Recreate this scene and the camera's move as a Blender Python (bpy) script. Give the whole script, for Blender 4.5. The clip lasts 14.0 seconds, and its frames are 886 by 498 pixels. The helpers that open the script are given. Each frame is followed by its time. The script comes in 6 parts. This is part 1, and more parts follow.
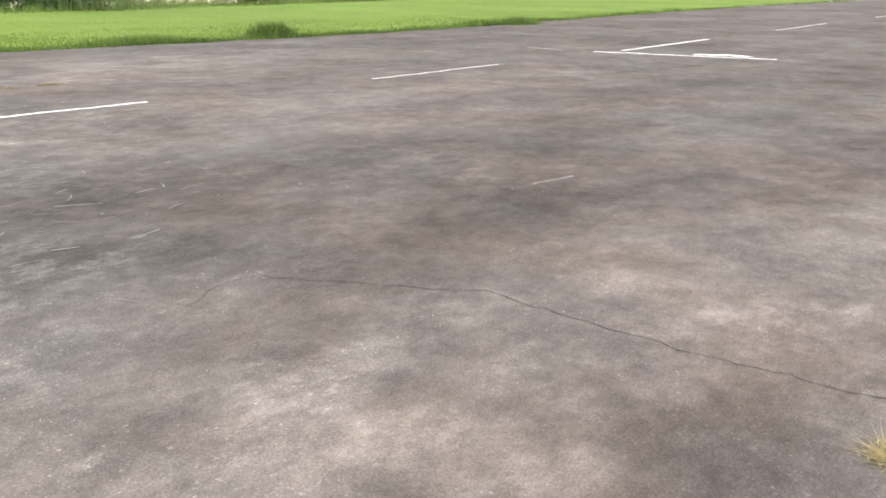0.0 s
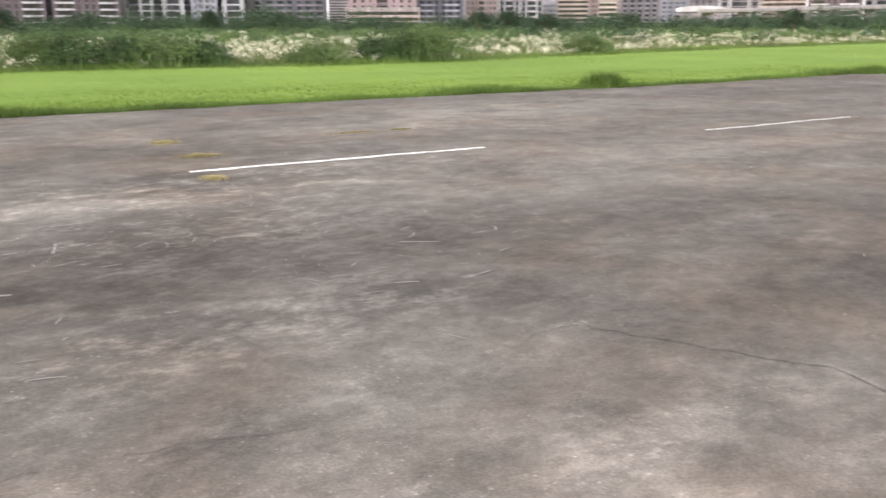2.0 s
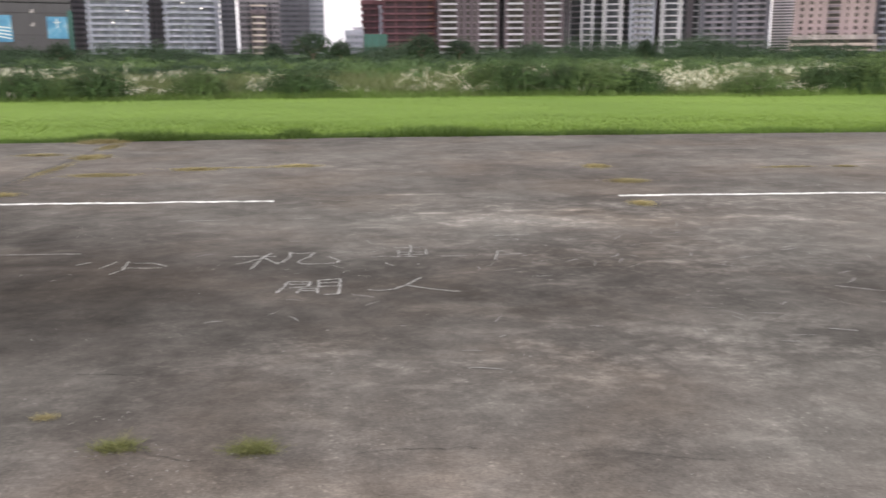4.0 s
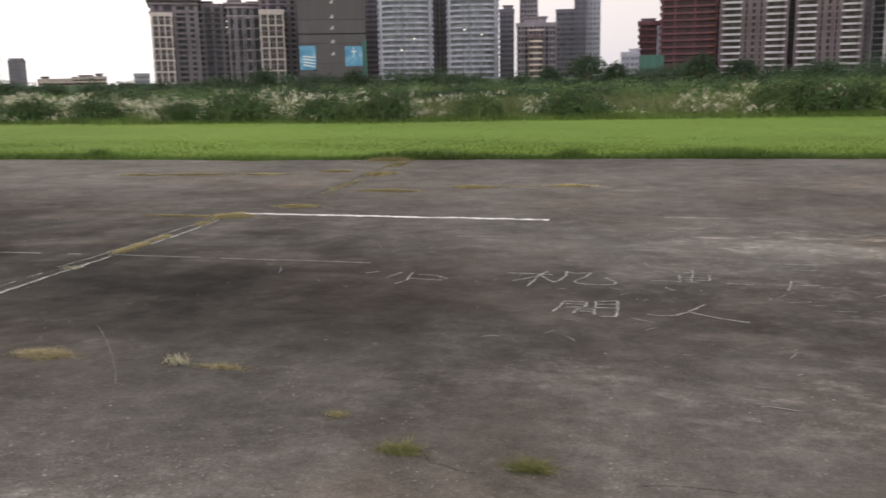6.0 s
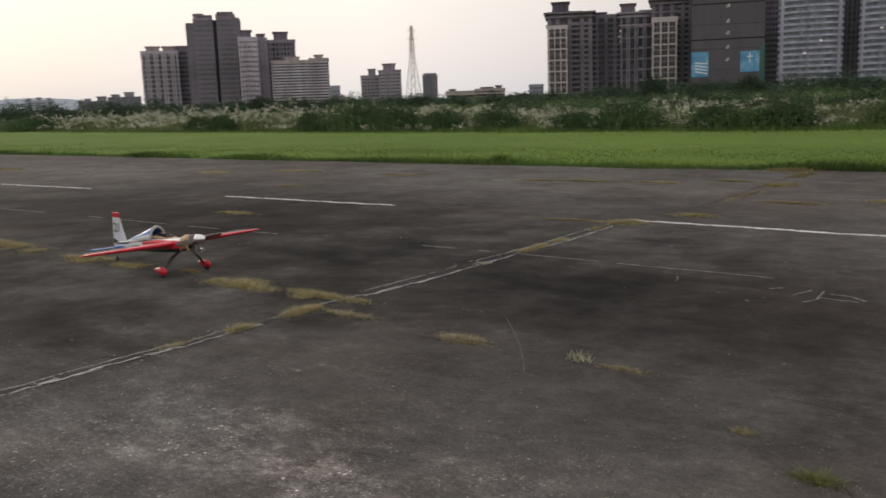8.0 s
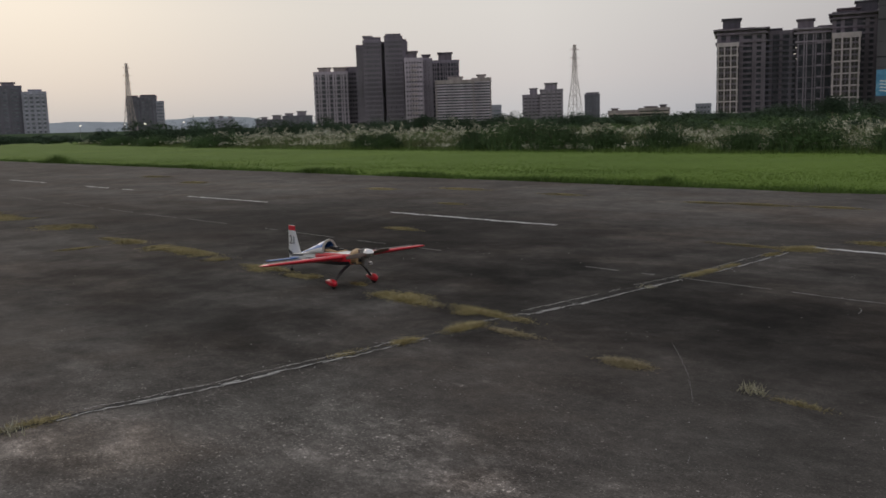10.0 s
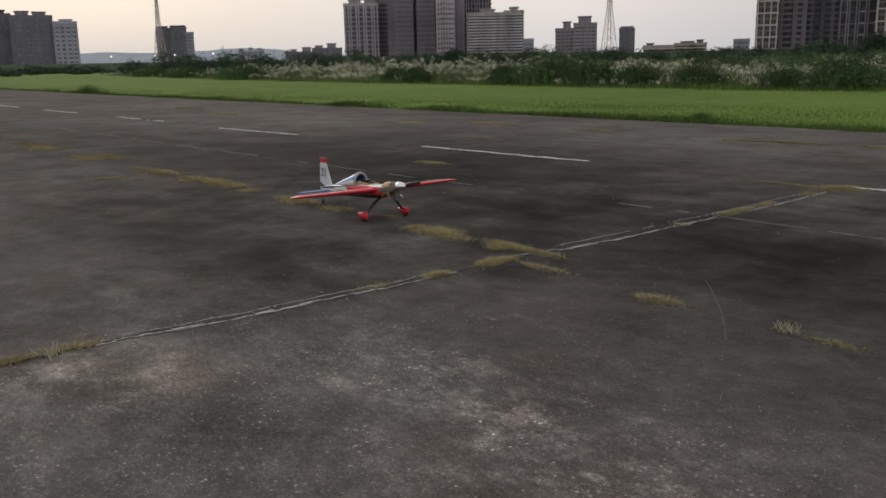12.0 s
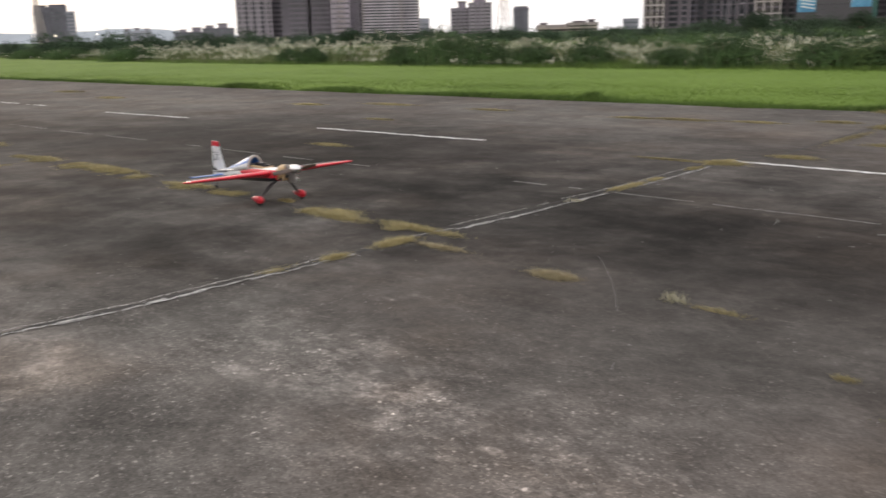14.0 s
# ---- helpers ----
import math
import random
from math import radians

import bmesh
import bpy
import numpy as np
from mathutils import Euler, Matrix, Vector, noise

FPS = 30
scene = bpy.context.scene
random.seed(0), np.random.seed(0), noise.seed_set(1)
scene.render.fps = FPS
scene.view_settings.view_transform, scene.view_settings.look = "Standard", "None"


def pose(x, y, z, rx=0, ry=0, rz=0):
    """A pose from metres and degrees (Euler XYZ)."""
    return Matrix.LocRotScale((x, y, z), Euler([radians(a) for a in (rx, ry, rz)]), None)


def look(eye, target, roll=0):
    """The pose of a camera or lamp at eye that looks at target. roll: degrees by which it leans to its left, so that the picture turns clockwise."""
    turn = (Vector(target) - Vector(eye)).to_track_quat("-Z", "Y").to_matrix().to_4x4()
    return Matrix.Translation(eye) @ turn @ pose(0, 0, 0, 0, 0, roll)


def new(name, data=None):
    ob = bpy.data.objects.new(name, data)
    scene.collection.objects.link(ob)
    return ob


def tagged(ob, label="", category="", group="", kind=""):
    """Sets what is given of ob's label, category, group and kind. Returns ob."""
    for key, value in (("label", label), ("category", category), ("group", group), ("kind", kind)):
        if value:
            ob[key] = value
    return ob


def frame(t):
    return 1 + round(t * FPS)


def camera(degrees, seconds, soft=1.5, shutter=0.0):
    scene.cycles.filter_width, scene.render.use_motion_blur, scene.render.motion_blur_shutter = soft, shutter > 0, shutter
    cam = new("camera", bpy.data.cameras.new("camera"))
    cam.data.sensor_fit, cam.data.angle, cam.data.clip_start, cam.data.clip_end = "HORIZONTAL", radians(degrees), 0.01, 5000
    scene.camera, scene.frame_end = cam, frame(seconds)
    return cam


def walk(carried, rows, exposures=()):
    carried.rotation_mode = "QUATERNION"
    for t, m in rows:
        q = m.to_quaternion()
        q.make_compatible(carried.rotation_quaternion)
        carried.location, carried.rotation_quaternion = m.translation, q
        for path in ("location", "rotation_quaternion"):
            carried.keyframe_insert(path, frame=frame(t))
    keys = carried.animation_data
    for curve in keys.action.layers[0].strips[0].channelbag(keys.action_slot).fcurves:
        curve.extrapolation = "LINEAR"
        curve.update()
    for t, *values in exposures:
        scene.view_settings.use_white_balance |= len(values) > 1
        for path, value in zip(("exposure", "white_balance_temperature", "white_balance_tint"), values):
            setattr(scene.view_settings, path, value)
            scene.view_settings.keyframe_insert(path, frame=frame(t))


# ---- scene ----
# x runs along the runway, y across it towards the river, the eye stands near the origin.
cam = camera(54.25, 14.0, soft=1.6, shutter=0.45)


def aim(x, y, z, yaw, pitch, roll):
    return pose(x, y, z, 90 + pitch, 0, yaw) @ pose(0, 0, 0, 0, 0, roll)


PATH = [
    (0.0, aim(0.292, 0.012, 1.603, -53.51, -17.20, 0.97)),
    (0.5, aim(0.332, 0.007, 1.616, -51.89, -15.73, 1.35)),
    (1.0, aim(0.340, 0.011, 1.626, -47.21, -14.28, 0.62)),
    (1.5, aim(0.319, 0.058, 1.618, -39.71, -14.29, 0.38)),
    (2.0, aim(0.264, 0.095, 1.619, -32.11, -14.25, -0.23)),
    (2.5, aim(0.219, 0.112, 1.622, -28.46, -13.65, -0.34)),
    (3.0, aim(0.161, 0.108, 1.627, -23.81, -13.04, -0.57)),
    (3.5, aim(0.134, 0.040, 1.624, -12.88, -12.60, -0.19)),
    (3.7, aim(0.128, 0.005, 1.627, -9.24, -12.58, -0.18)),
    (5.8, aim(0.026, 0.100, 1.590, 11.58, -10.75, -0.70)),
    (6.0, aim(0.013, 0.103, 1.590, 13.10, -10.73, -1.01)),
    (6.5, aim(-0.038, 0.081, 1.584, 20.20, -10.71, -1.45)),
    (7.0, aim(-0.083, 0.048, 1.585, 26.86, -10.58, -1.91)),
    (7.5, aim(-0.112, 0.017, 1.589, 32.43, -10.17, -1.92)),
    (8.0, aim(-0.119, -0.010, 1.587, 38.15, -9.54, -1.94)),
    (8.5, aim(-0.115, -0.030, 1.591, 39.36, -9.30, -1.58)),
    (9.0, aim(-0.141, -0.032, 1.592, 42.09, -8.75, -1.75)),
    (9.2, aim(-0.141, -0.055, 1.600, 44.26, -8.37, -2.11)),
    (11.3, aim(-0.159, -0.090, 1.598, 50.53, -8.60, -1.46)),
    (11.5, aim(-0.174, -0.072, 1.583, 50.17, -10.20, -1.40)),
    (12.0, aim(-0.181, -0.088, 1.579, 50.57, -12.18, -1.20)),
    (12.5, aim(-0.181, -0.083, 1.583, 50.26, -11.88, -1.12)),
    (13.0, aim(-0.164, -0.086, 1.586, 49.22, -12.28, -1.12)),
    (13.5, aim(-0.175, -0.081, 1.571, 48.83, -13.22, -1.28)),
    (14.0, aim(-0.156, -0.066, 1.577, 43.95, -13.58, -1.39)),
]
EXPOSURES = [(0.0, 1.72, 6550, 12), (0.5, 1.96, 6550, 12), (1.0, 1.4, 6650, 11), (1.5, 1.45, 6650, 11), (2.0, 1.62, 6650, 11), (2.5, 1.45, 6650, 11), (3.0, 1.38, 6650, 11), (3.7, 1.25, 6600, 11), (6.0, 0.68, 6750, 11), (6.5, 0.32, 6800, 11), (7.5, 0.3, 6700, 11), (8.0, -0.15, 6600, 11), (8.5, -0.5, 6500, 11), (9.0, -0.47, 6450, 10), (11.3, -1.12, 6200, 10), (12.0, -0.41, 6450, 10), (13.0, -0.6, 6500, 10), (13.5, -0.54, 6500, 10), (14.0, 0.5, 6600, 11)]
walk(cam, PATH, EXPOSURES)

# ---- sky and sun: an evening overcast, the sun low and veiled ----
SUN_BEARING, SUN_HEIGHT = 75, 16
world = bpy.data.worlds.new("sky")
scene.world = world
world.use_nodes = True
wt = world.node_tree
wt.nodes.clear()
w_out = wt.nodes.new("ShaderNodeOutputWorld")
w_bg = wt.nodes.new("ShaderNodeBackground")
w_sky = wt.nodes.new("ShaderNodeTexSky")
w_sky.sky_type = "NISHITA"
w_sky.sun_disc = False
w_sky.sun_elevation = radians(SUN_HEIGHT)
w_sky.sun_rotation = radians(-SUN_BEARING)
w_sky.dust_density = 4.0
w_dim = wt.nodes.new("ShaderNodeVectorMath")
w_dim.operation = "SCALE"
w_dim.inputs["Scale"].default_value = 0.09
w_geo = wt.nodes.new("ShaderNodeTexCoord")
w_sep = wt.nodes.new("ShaderNodeSeparateXYZ")
w_ramp = wt.nodes.new("ShaderNodeValToRGB")
w_ramp.color_ramp.elements[0].position, w_ramp.color_ramp.elements[0].color = 0.0, (0.73, 0.72, 0.75, 1)
w_ramp.color_ramp.elements[1].position, w_ramp.color_ramp.elements[1].color = 1.0, (0.80, 0.84, 0.92, 1)
low = w_ramp.color_ramp.elements.new(0.055)
low.color = (0.87, 0.815, 0.81, 1)
mid = w_ramp.color_ramp.elements.new(0.13)
mid.color = (0.98, 0.925, 0.885, 1)
w_mix = wt.nodes.new("ShaderNodeMix")
w_mix.data_type = "RGBA"
w_mix.inputs["Factor"].default_value = 0.93
# the low sky glows towards the sun and dims away from it; overhead the cloud is even
w_side = wt.nodes.new("ShaderNodeVectorMath")
w_side.operation = "DOT_PRODUCT"
w_side.inputs[1].default_value = (-0.5 * math.sin(radians(SUN_BEARING)), 0.5 * math.cos(radians(SUN_BEARING)), 0)
w_half = wt.nodes.new("ShaderNodeMath")
w_half.operation = "ADD"
w_half.inputs[1].default_value = 0.5
w_glow = wt.nodes.new("ShaderNodeValToRGB")
for e, (pos, c) in zip([w_glow.color_ramp.elements.new(0.5) for k in range(3)] + list(w_glow.color_ramp.elements)[:1] + list(w_glow.color_ramp.elements)[-1:], ((0.58, 0.62), (0.75, 0.72), (0.92, 1.18), (0.0, 0.75), (1.0, 1.06))):
    e.position, e.color = pos, (c, c, c * (1.04 if c < 1 else 0.97), 1)
w_up = wt.nodes.new("ShaderNodeMapRange")
w_up.inputs["From Min"].default_value, w_up.inputs["From Max"].default_value = 0.10, 0.5
w_even = wt.nodes.new("ShaderNodeMix")
w_even.data_type = "RGBA"
w_even.inputs["B"].default_value = (1, 1, 1, 1)
w_shape = wt.nodes.new("ShaderNodeMix")
w_shape.data_type, w_shape.blend_type = "RGBA", "MULTIPLY"
w_shape.inputs["Factor"].default_value = 1.0
wt.links.new(w_geo.outputs["Generated"], w_side.inputs[0])
wt.links.new(w_side.outputs["Value"], w_half.inputs[0])
wt.links.new(w_half.outputs[0], w_glow.inputs["Fac"])
wt.links.new(w_sep.outputs["Z"], w_up.inputs["Value"])
wt.links.new(w_up.outputs["Result"], w_even.inputs["Factor"])
wt.links.new(w_glow.outputs["Color"], w_even.inputs["A"])
wt.links.new(w_sky.outputs["Color"], w_dim.inputs[0])
wt.links.new(w_geo.outputs["Generated"], w_sep.inputs[0])
wt.links.new(w_sep.outputs["Z"], w_ramp.inputs["Fac"])
wt.links.new(w_dim.outputs[0], w_mix.inputs["A"])
wt.links.new(w_ramp.outputs["Color"], w_mix.inputs["B"])
wt.links.new(w_mix.outputs["Result"], w_shape.inputs["A"])
wt.links.new(w_even.outputs["Result"], w_shape.inputs["B"])
wt.links.new(w_shape.outputs["Result"], w_bg.inputs["Color"])
w_bg.inputs["Strength"].default_value = 1.04
wt.links.new(w_bg.outputs[0], w_out.inputs[0])

sun = new("sun", bpy.data.lights.new("sun", "SUN"))
sun.data.energy, sun.data.angle, sun.data.color = 0.6, radians(20), (1.0, 0.86, 0.72)
sun.matrix_world = look(
    (-60 * math.sin(radians(SUN_BEARING)), 60 * math.cos(radians(SUN_BEARING)), 60 * math.tan(radians(SUN_HEIGHT))), (0, 0, 0)
)


# ---- materials ----
class Nodes:
    """A small builder for a node material."""

    def __init__(self, name, rough=0.8, metal=0.0, specular=0.5):
        self.mat = bpy.data.materials.new(name)
        self.mat.use_nodes = True
        self.t = self.mat.node_tree
        self.b = self.t.nodes["Principled BSDF"]
        self.b.inputs["Roughness"].default_value = rough
        self.b.inputs["Metallic"].default_value = metal
        self.b.inputs["Specular IOR Level"].default_value = specular

    def node(self, kind, **values):
        n = self.t.nodes.new(kind)
        for k, v in values.items():
            n.inputs[k.replace("_", " ")].default_value = v
        return n

    def link(self, a, b):
        self.t.links.new(a, b)

    def coords(self, scale=(1, 1, 1), lift=0.0):
        tc = self.node("ShaderNodeTexCoord")
        mp = self.node("ShaderNodeMapping", Scale=scale, Location=(0, 0, lift))
        self.link(tc.outputs["Object"], mp.inputs["Vector"])
        return mp.outputs["Vector"]

    def noise(self, scale, detail=4, stretch=(1, 1, 1), rough=0.6):
        n = self.node("ShaderNodeTexNoise", Scale=scale, Detail=detail, Roughness=rough)
        self.link(self.coords(stretch, 0.37), n.inputs["Vector"])
        return n.outputs["Fac"]

    def ramp(self, fac, *stops):
        r = self.node("ShaderNodeValToRGB")
        els = r.color_ramp.elements
        while len(els) < len(stops):
            els.new(0.5)
        for e, (p, c) in zip(els, stops):
            e.position = p
            e.color = (c, c, c, 1) if isinstance(c, (int, float)) else (*c, 1)
        self.link(fac, r.inputs["Fac"])
        return r.outputs["Color"]

    def gain(self, fac, *stops):
        """A ramp of factors from 0 to 3, to multiply a colour by."""
        n = self.node("ShaderNodeVectorMath")
        n.operation = "SCALE"
        n.inputs["Scale"].default_value = 3.0
        self.link(self.ramp(fac, *[(p, v / 3) for p, v in stops]), n.inputs[0])
        return n.outputs[0]

    def mix(self, fac, a, b, blend="MIX"):
        m = self.node("ShaderNodeMix")
        m.data_type, m.blend_type = "RGBA", blend
        for key, val in (("Factor", fac), ("A", a), ("B", b)):
            if isinstance(val, (int, float)):
                m.inputs[key].default_value = val if key == "Factor" else (val, val, val, 1)
            elif isinstance(val, tuple):
                m.inputs[key].default_value = (*val, 1)
            else:
                self.link(val, m.inputs[key])
        return m.outputs["Result"]

    def color(self, c):
        if isinstance(c, tuple):
            self.b.inputs["Base Color"].default_value = (*c, 1)
        else:
            self.link(c, self.b.inputs["Base Color"])
        return self

    def bump(self, height, strength=0.3, distance=0.01):
        n = self.node("ShaderNodeBump", Strength=strength, Distance=distance)
        self.link(height, n.inputs["Height"])
        self.link(n.outputs["Normal"], self.b.inputs["Normal"])
        return self

    def rand_object(self):
        return self.node("ShaderNodeObjectInfo").outputs["Random"]

    def rand_island(self):
        return self.node("ShaderNodeNewGeometry").outputs["Random Per Island"]


def painted(name, c, rough=0.35, grain=0.06, scale=6, metal=0.0):
    n = Nodes(name, rough, metal)
    dark = tuple(v * (1 - 3 * grain) for v in c)
    light = tuple(min(1, v * (1 + grain)) for v in c)
    n.color(n.ramp(n.noise(scale, 5), (0.3, dark), (0.65, light)))
    return n.mat


def facade(name, c, streak=0.18):
    """Plastered or tiled outer wall: rain streaks, mottling, and a shade of its own for each piece."""
    n = Nodes(name, 0.85)
    c = tuple(min(0.8, v * k) for v, k in zip(c, (1.08, 1.01, 1.1)))
    a = n.ramp(n.noise(0.35, 5, (1, 1, 0.12)), (0.3, tuple(v * (1 - 2 * streak) for v in c)), (0.7, tuple(min(1, v * (1 + streak)) for v in c)))
    b = n.ramp(n.rand_object(), (0.0, 0.86), (1.0, 1.0))
    n.color(n.mix(1.0, a, b, "MULTIPLY"))
    return n.mat


def leafy(name, a, b, c, rough=0.7, spot=0.72, broad=0.68):
    """Foliage: each leaf or blade takes a shade of its own, with patches of another hue."""
    n = Nodes(name, rough, 0, 0.2)
    one = n.ramp(n.rand_island(), (0.0, a), (0.6, b), (1.0, c))
    patch = n.gain(n.noise(0.12, 4), (0.36, broad), (0.62, 1.83 - broad))
    spots = n.gain(n.noise(0.9, 5, (0.6, 1, 1)), (0.36, spot), (0.6, 1.1))
    n.color(n.mix(1.0, n.mix(1.0, one, patch, "MULTIPLY"), spots, "MULTIPLY"))
    return n.mat


def make_pavement():
    """Old asphalt: mottled binder, pale worn skin with ragged edges, stones and pits, and stains of their own shape."""
    n = Nodes("old_asphalt_concrete", 0.95, 0, 0.06)
    place = n.coords()
    base = n.ramp(n.noise(0.16, 7, (0.7, 1, 1), 0.66), (0.33, (0.0735, 0.0655, 0.059)), (0.47, (0.0945, 0.0865, 0.078)), (0.66, (0.124, 0.117, 0.106)))
    tint = n.ramp(n.noise(0.7, 5, (0.8, 1, 1), 0.6), (0.36, (1.0, 0.915, 0.86)), (0.5, (0.99, 0.955, 0.945)), (0.64, (0.975, 0.965, 0.96)))
    col = n.mix(1.0, base, tint, "MULTIPLY")
    wisps = n.gain(n.noise(0.8, 9, (0.85, 1.0, 1), 0.72), (0.35, 0.68), (0.5, 0.97), (0.62, 1.13), (0.72, 1.4))
    col = n.mix(1.0, col, wisps, "MULTIPLY")
    mottled = n.gain(n.noise(7, 8, (0.8, 1, 1), 0.82), (0.33, 0.79), (0.5, 1.0), (0.7, 1.28))
    col = n.mix(1.0, col, mottled, "MULTIPLY")
    scars = n.gain(n.noise(1.9, 10, (0.8, 1.1, 1), 0.85), (0.6, 1.0), (0.65, 1.4))
    col = n.mix(1.0, col, scars, "MULTIPLY")
    # thin pale skin left in ragged islands
    skin = n.gain(n.noise(2.7, 10, (0.85, 1.0, 1), 0.74), (0.43, 0.87), (0.5, 1.0), (0.545, 1.03), (0.575, 1.24))
    col = n.mix(n.ramp(n.noise(0.35, 3), (0.38, 0.35), (0.6, 1.0)), col, n.mix(1.0, col, skin, "MULTIPLY"))

    coarse, fine = n.noise(1.1, 5), n.noise(4.5, 7, (0.7, 1, 1), 0.7)

    def reach(x, y, rx, ry, wobble):
        """How far a place lies from a stain's middle, in halves of its reach, with a ragged outline."""
        off = n.node("ShaderNodeVectorMath")
        off.operation = "SUBTRACT"
        n.link(place, off.inputs[0])
        off.inputs[1].default_value = (x, y, 0)
        div = n.node("ShaderNodeVectorMath")
        div.operation = "DIVIDE"
        n.link(off.outputs[0], div.inputs[0])
        div.inputs[1].default_value = (rx * 2, ry * 2, 1)
        length = n.node("ShaderNodeVectorMath")
        length.operation = "LENGTH"
        n.link(div.outputs[0], length.inputs[0])
        wob = n.node("ShaderNodeMath")
        wob.operation = "MULTIPLY_ADD"
        n.link(wobble, wob.inputs[0])
        wob.inputs[1].default_value = 0.65
        n.link(length.outputs["Value"], wob.inputs[2])
        return wob.outputs[0]

    def fade(dist, near, far, inner, outer):
        """A value that goes softly from inner to outer between two reaches."""
        r = n.node("ShaderNodeMapRange")
        r.interpolation_type = "SMOOTHSTEP"
        n.link(dist, r.inputs["Value"])
        for key, val in (("From Min", near), ("From Max", far), ("To Min", inner), ("To Max", outer)):
            r.inputs[key].default_value = val
        return r.outputs["Result"]

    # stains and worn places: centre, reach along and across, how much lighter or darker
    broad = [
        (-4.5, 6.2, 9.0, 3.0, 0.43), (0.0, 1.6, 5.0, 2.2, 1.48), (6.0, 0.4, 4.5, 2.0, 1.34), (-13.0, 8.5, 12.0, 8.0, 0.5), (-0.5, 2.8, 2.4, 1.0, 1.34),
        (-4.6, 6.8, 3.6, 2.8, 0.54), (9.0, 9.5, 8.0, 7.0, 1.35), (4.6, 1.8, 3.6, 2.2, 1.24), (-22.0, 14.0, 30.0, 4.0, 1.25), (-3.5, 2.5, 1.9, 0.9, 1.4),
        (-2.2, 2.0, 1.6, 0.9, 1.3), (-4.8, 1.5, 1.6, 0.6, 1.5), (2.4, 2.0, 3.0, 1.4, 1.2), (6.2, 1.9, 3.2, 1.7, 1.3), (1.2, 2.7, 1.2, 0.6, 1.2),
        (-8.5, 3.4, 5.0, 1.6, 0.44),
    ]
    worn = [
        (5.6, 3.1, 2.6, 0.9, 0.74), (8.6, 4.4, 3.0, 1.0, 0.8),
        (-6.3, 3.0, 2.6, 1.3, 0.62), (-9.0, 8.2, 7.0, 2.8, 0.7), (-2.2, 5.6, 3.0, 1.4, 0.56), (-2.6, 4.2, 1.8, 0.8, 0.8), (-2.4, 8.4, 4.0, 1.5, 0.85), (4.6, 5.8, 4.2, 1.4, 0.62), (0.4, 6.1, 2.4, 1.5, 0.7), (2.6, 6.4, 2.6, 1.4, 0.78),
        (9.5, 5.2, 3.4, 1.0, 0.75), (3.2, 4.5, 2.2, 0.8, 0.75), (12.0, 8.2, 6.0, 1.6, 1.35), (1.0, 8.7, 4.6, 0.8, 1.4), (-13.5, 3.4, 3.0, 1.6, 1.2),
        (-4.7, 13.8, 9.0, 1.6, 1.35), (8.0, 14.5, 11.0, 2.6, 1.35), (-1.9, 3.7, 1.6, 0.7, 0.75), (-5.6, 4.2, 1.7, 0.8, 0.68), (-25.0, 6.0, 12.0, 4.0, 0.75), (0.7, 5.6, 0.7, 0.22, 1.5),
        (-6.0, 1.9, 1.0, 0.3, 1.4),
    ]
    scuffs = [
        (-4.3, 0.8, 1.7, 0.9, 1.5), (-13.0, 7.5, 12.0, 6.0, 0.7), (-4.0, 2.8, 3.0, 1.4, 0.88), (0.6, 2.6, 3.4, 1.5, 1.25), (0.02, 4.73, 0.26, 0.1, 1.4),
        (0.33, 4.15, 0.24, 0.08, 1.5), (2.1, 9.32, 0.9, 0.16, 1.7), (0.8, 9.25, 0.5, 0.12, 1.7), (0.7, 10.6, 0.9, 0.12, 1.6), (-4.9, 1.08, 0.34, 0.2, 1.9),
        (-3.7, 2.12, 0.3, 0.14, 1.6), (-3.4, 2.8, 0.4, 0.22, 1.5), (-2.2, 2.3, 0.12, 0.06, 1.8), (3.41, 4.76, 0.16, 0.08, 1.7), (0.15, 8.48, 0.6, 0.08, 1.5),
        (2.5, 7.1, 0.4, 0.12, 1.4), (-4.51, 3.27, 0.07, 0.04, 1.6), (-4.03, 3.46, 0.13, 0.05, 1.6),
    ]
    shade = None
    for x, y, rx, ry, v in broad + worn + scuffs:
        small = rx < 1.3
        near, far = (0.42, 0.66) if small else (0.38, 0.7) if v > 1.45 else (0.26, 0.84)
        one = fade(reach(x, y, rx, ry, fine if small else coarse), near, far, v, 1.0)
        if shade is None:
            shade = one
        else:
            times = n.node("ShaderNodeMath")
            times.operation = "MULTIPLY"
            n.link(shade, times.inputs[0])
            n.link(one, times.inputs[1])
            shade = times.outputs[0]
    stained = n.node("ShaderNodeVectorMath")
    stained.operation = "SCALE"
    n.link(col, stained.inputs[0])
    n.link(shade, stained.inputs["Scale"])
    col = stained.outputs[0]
    # scuffed places: crisp pale chafing inside a ragged zone
    chafe = n.gain(n.noise(4.2, 10, (0.8, 1.1, 1), 0.8), (0.49, 0.9), (0.55, 1.25), (0.62, 1.8))
    for x, y, rx, ry in ((2.2, 6.9, 2.8, 1.7), (3.0, 9.4, 5.0, 1.3), (1.5, 4.6, 3.0, 0.8), (-3.5, 2.6, 1.5, 0.8), (-4.8, 1.2, 1.2, 0.6), (-1.8, 2.2, 1.4, 0.7)):
        col = n.mix(fade(reach(x, y, rx, ry, coarse), 0.42, 0.88, 1.0, 0.0), col, n.mix(1.0, col, chafe, "MULTIPLY"))
    # stones bedded in the binder, in two sizes, gathered in drifts and barest beside the joint; and pits between them
    bare = fade(reach(-3.2, 1.8, 4.4, 2.3, coarse), 0.4, 0.9, 1.0, 0.3)
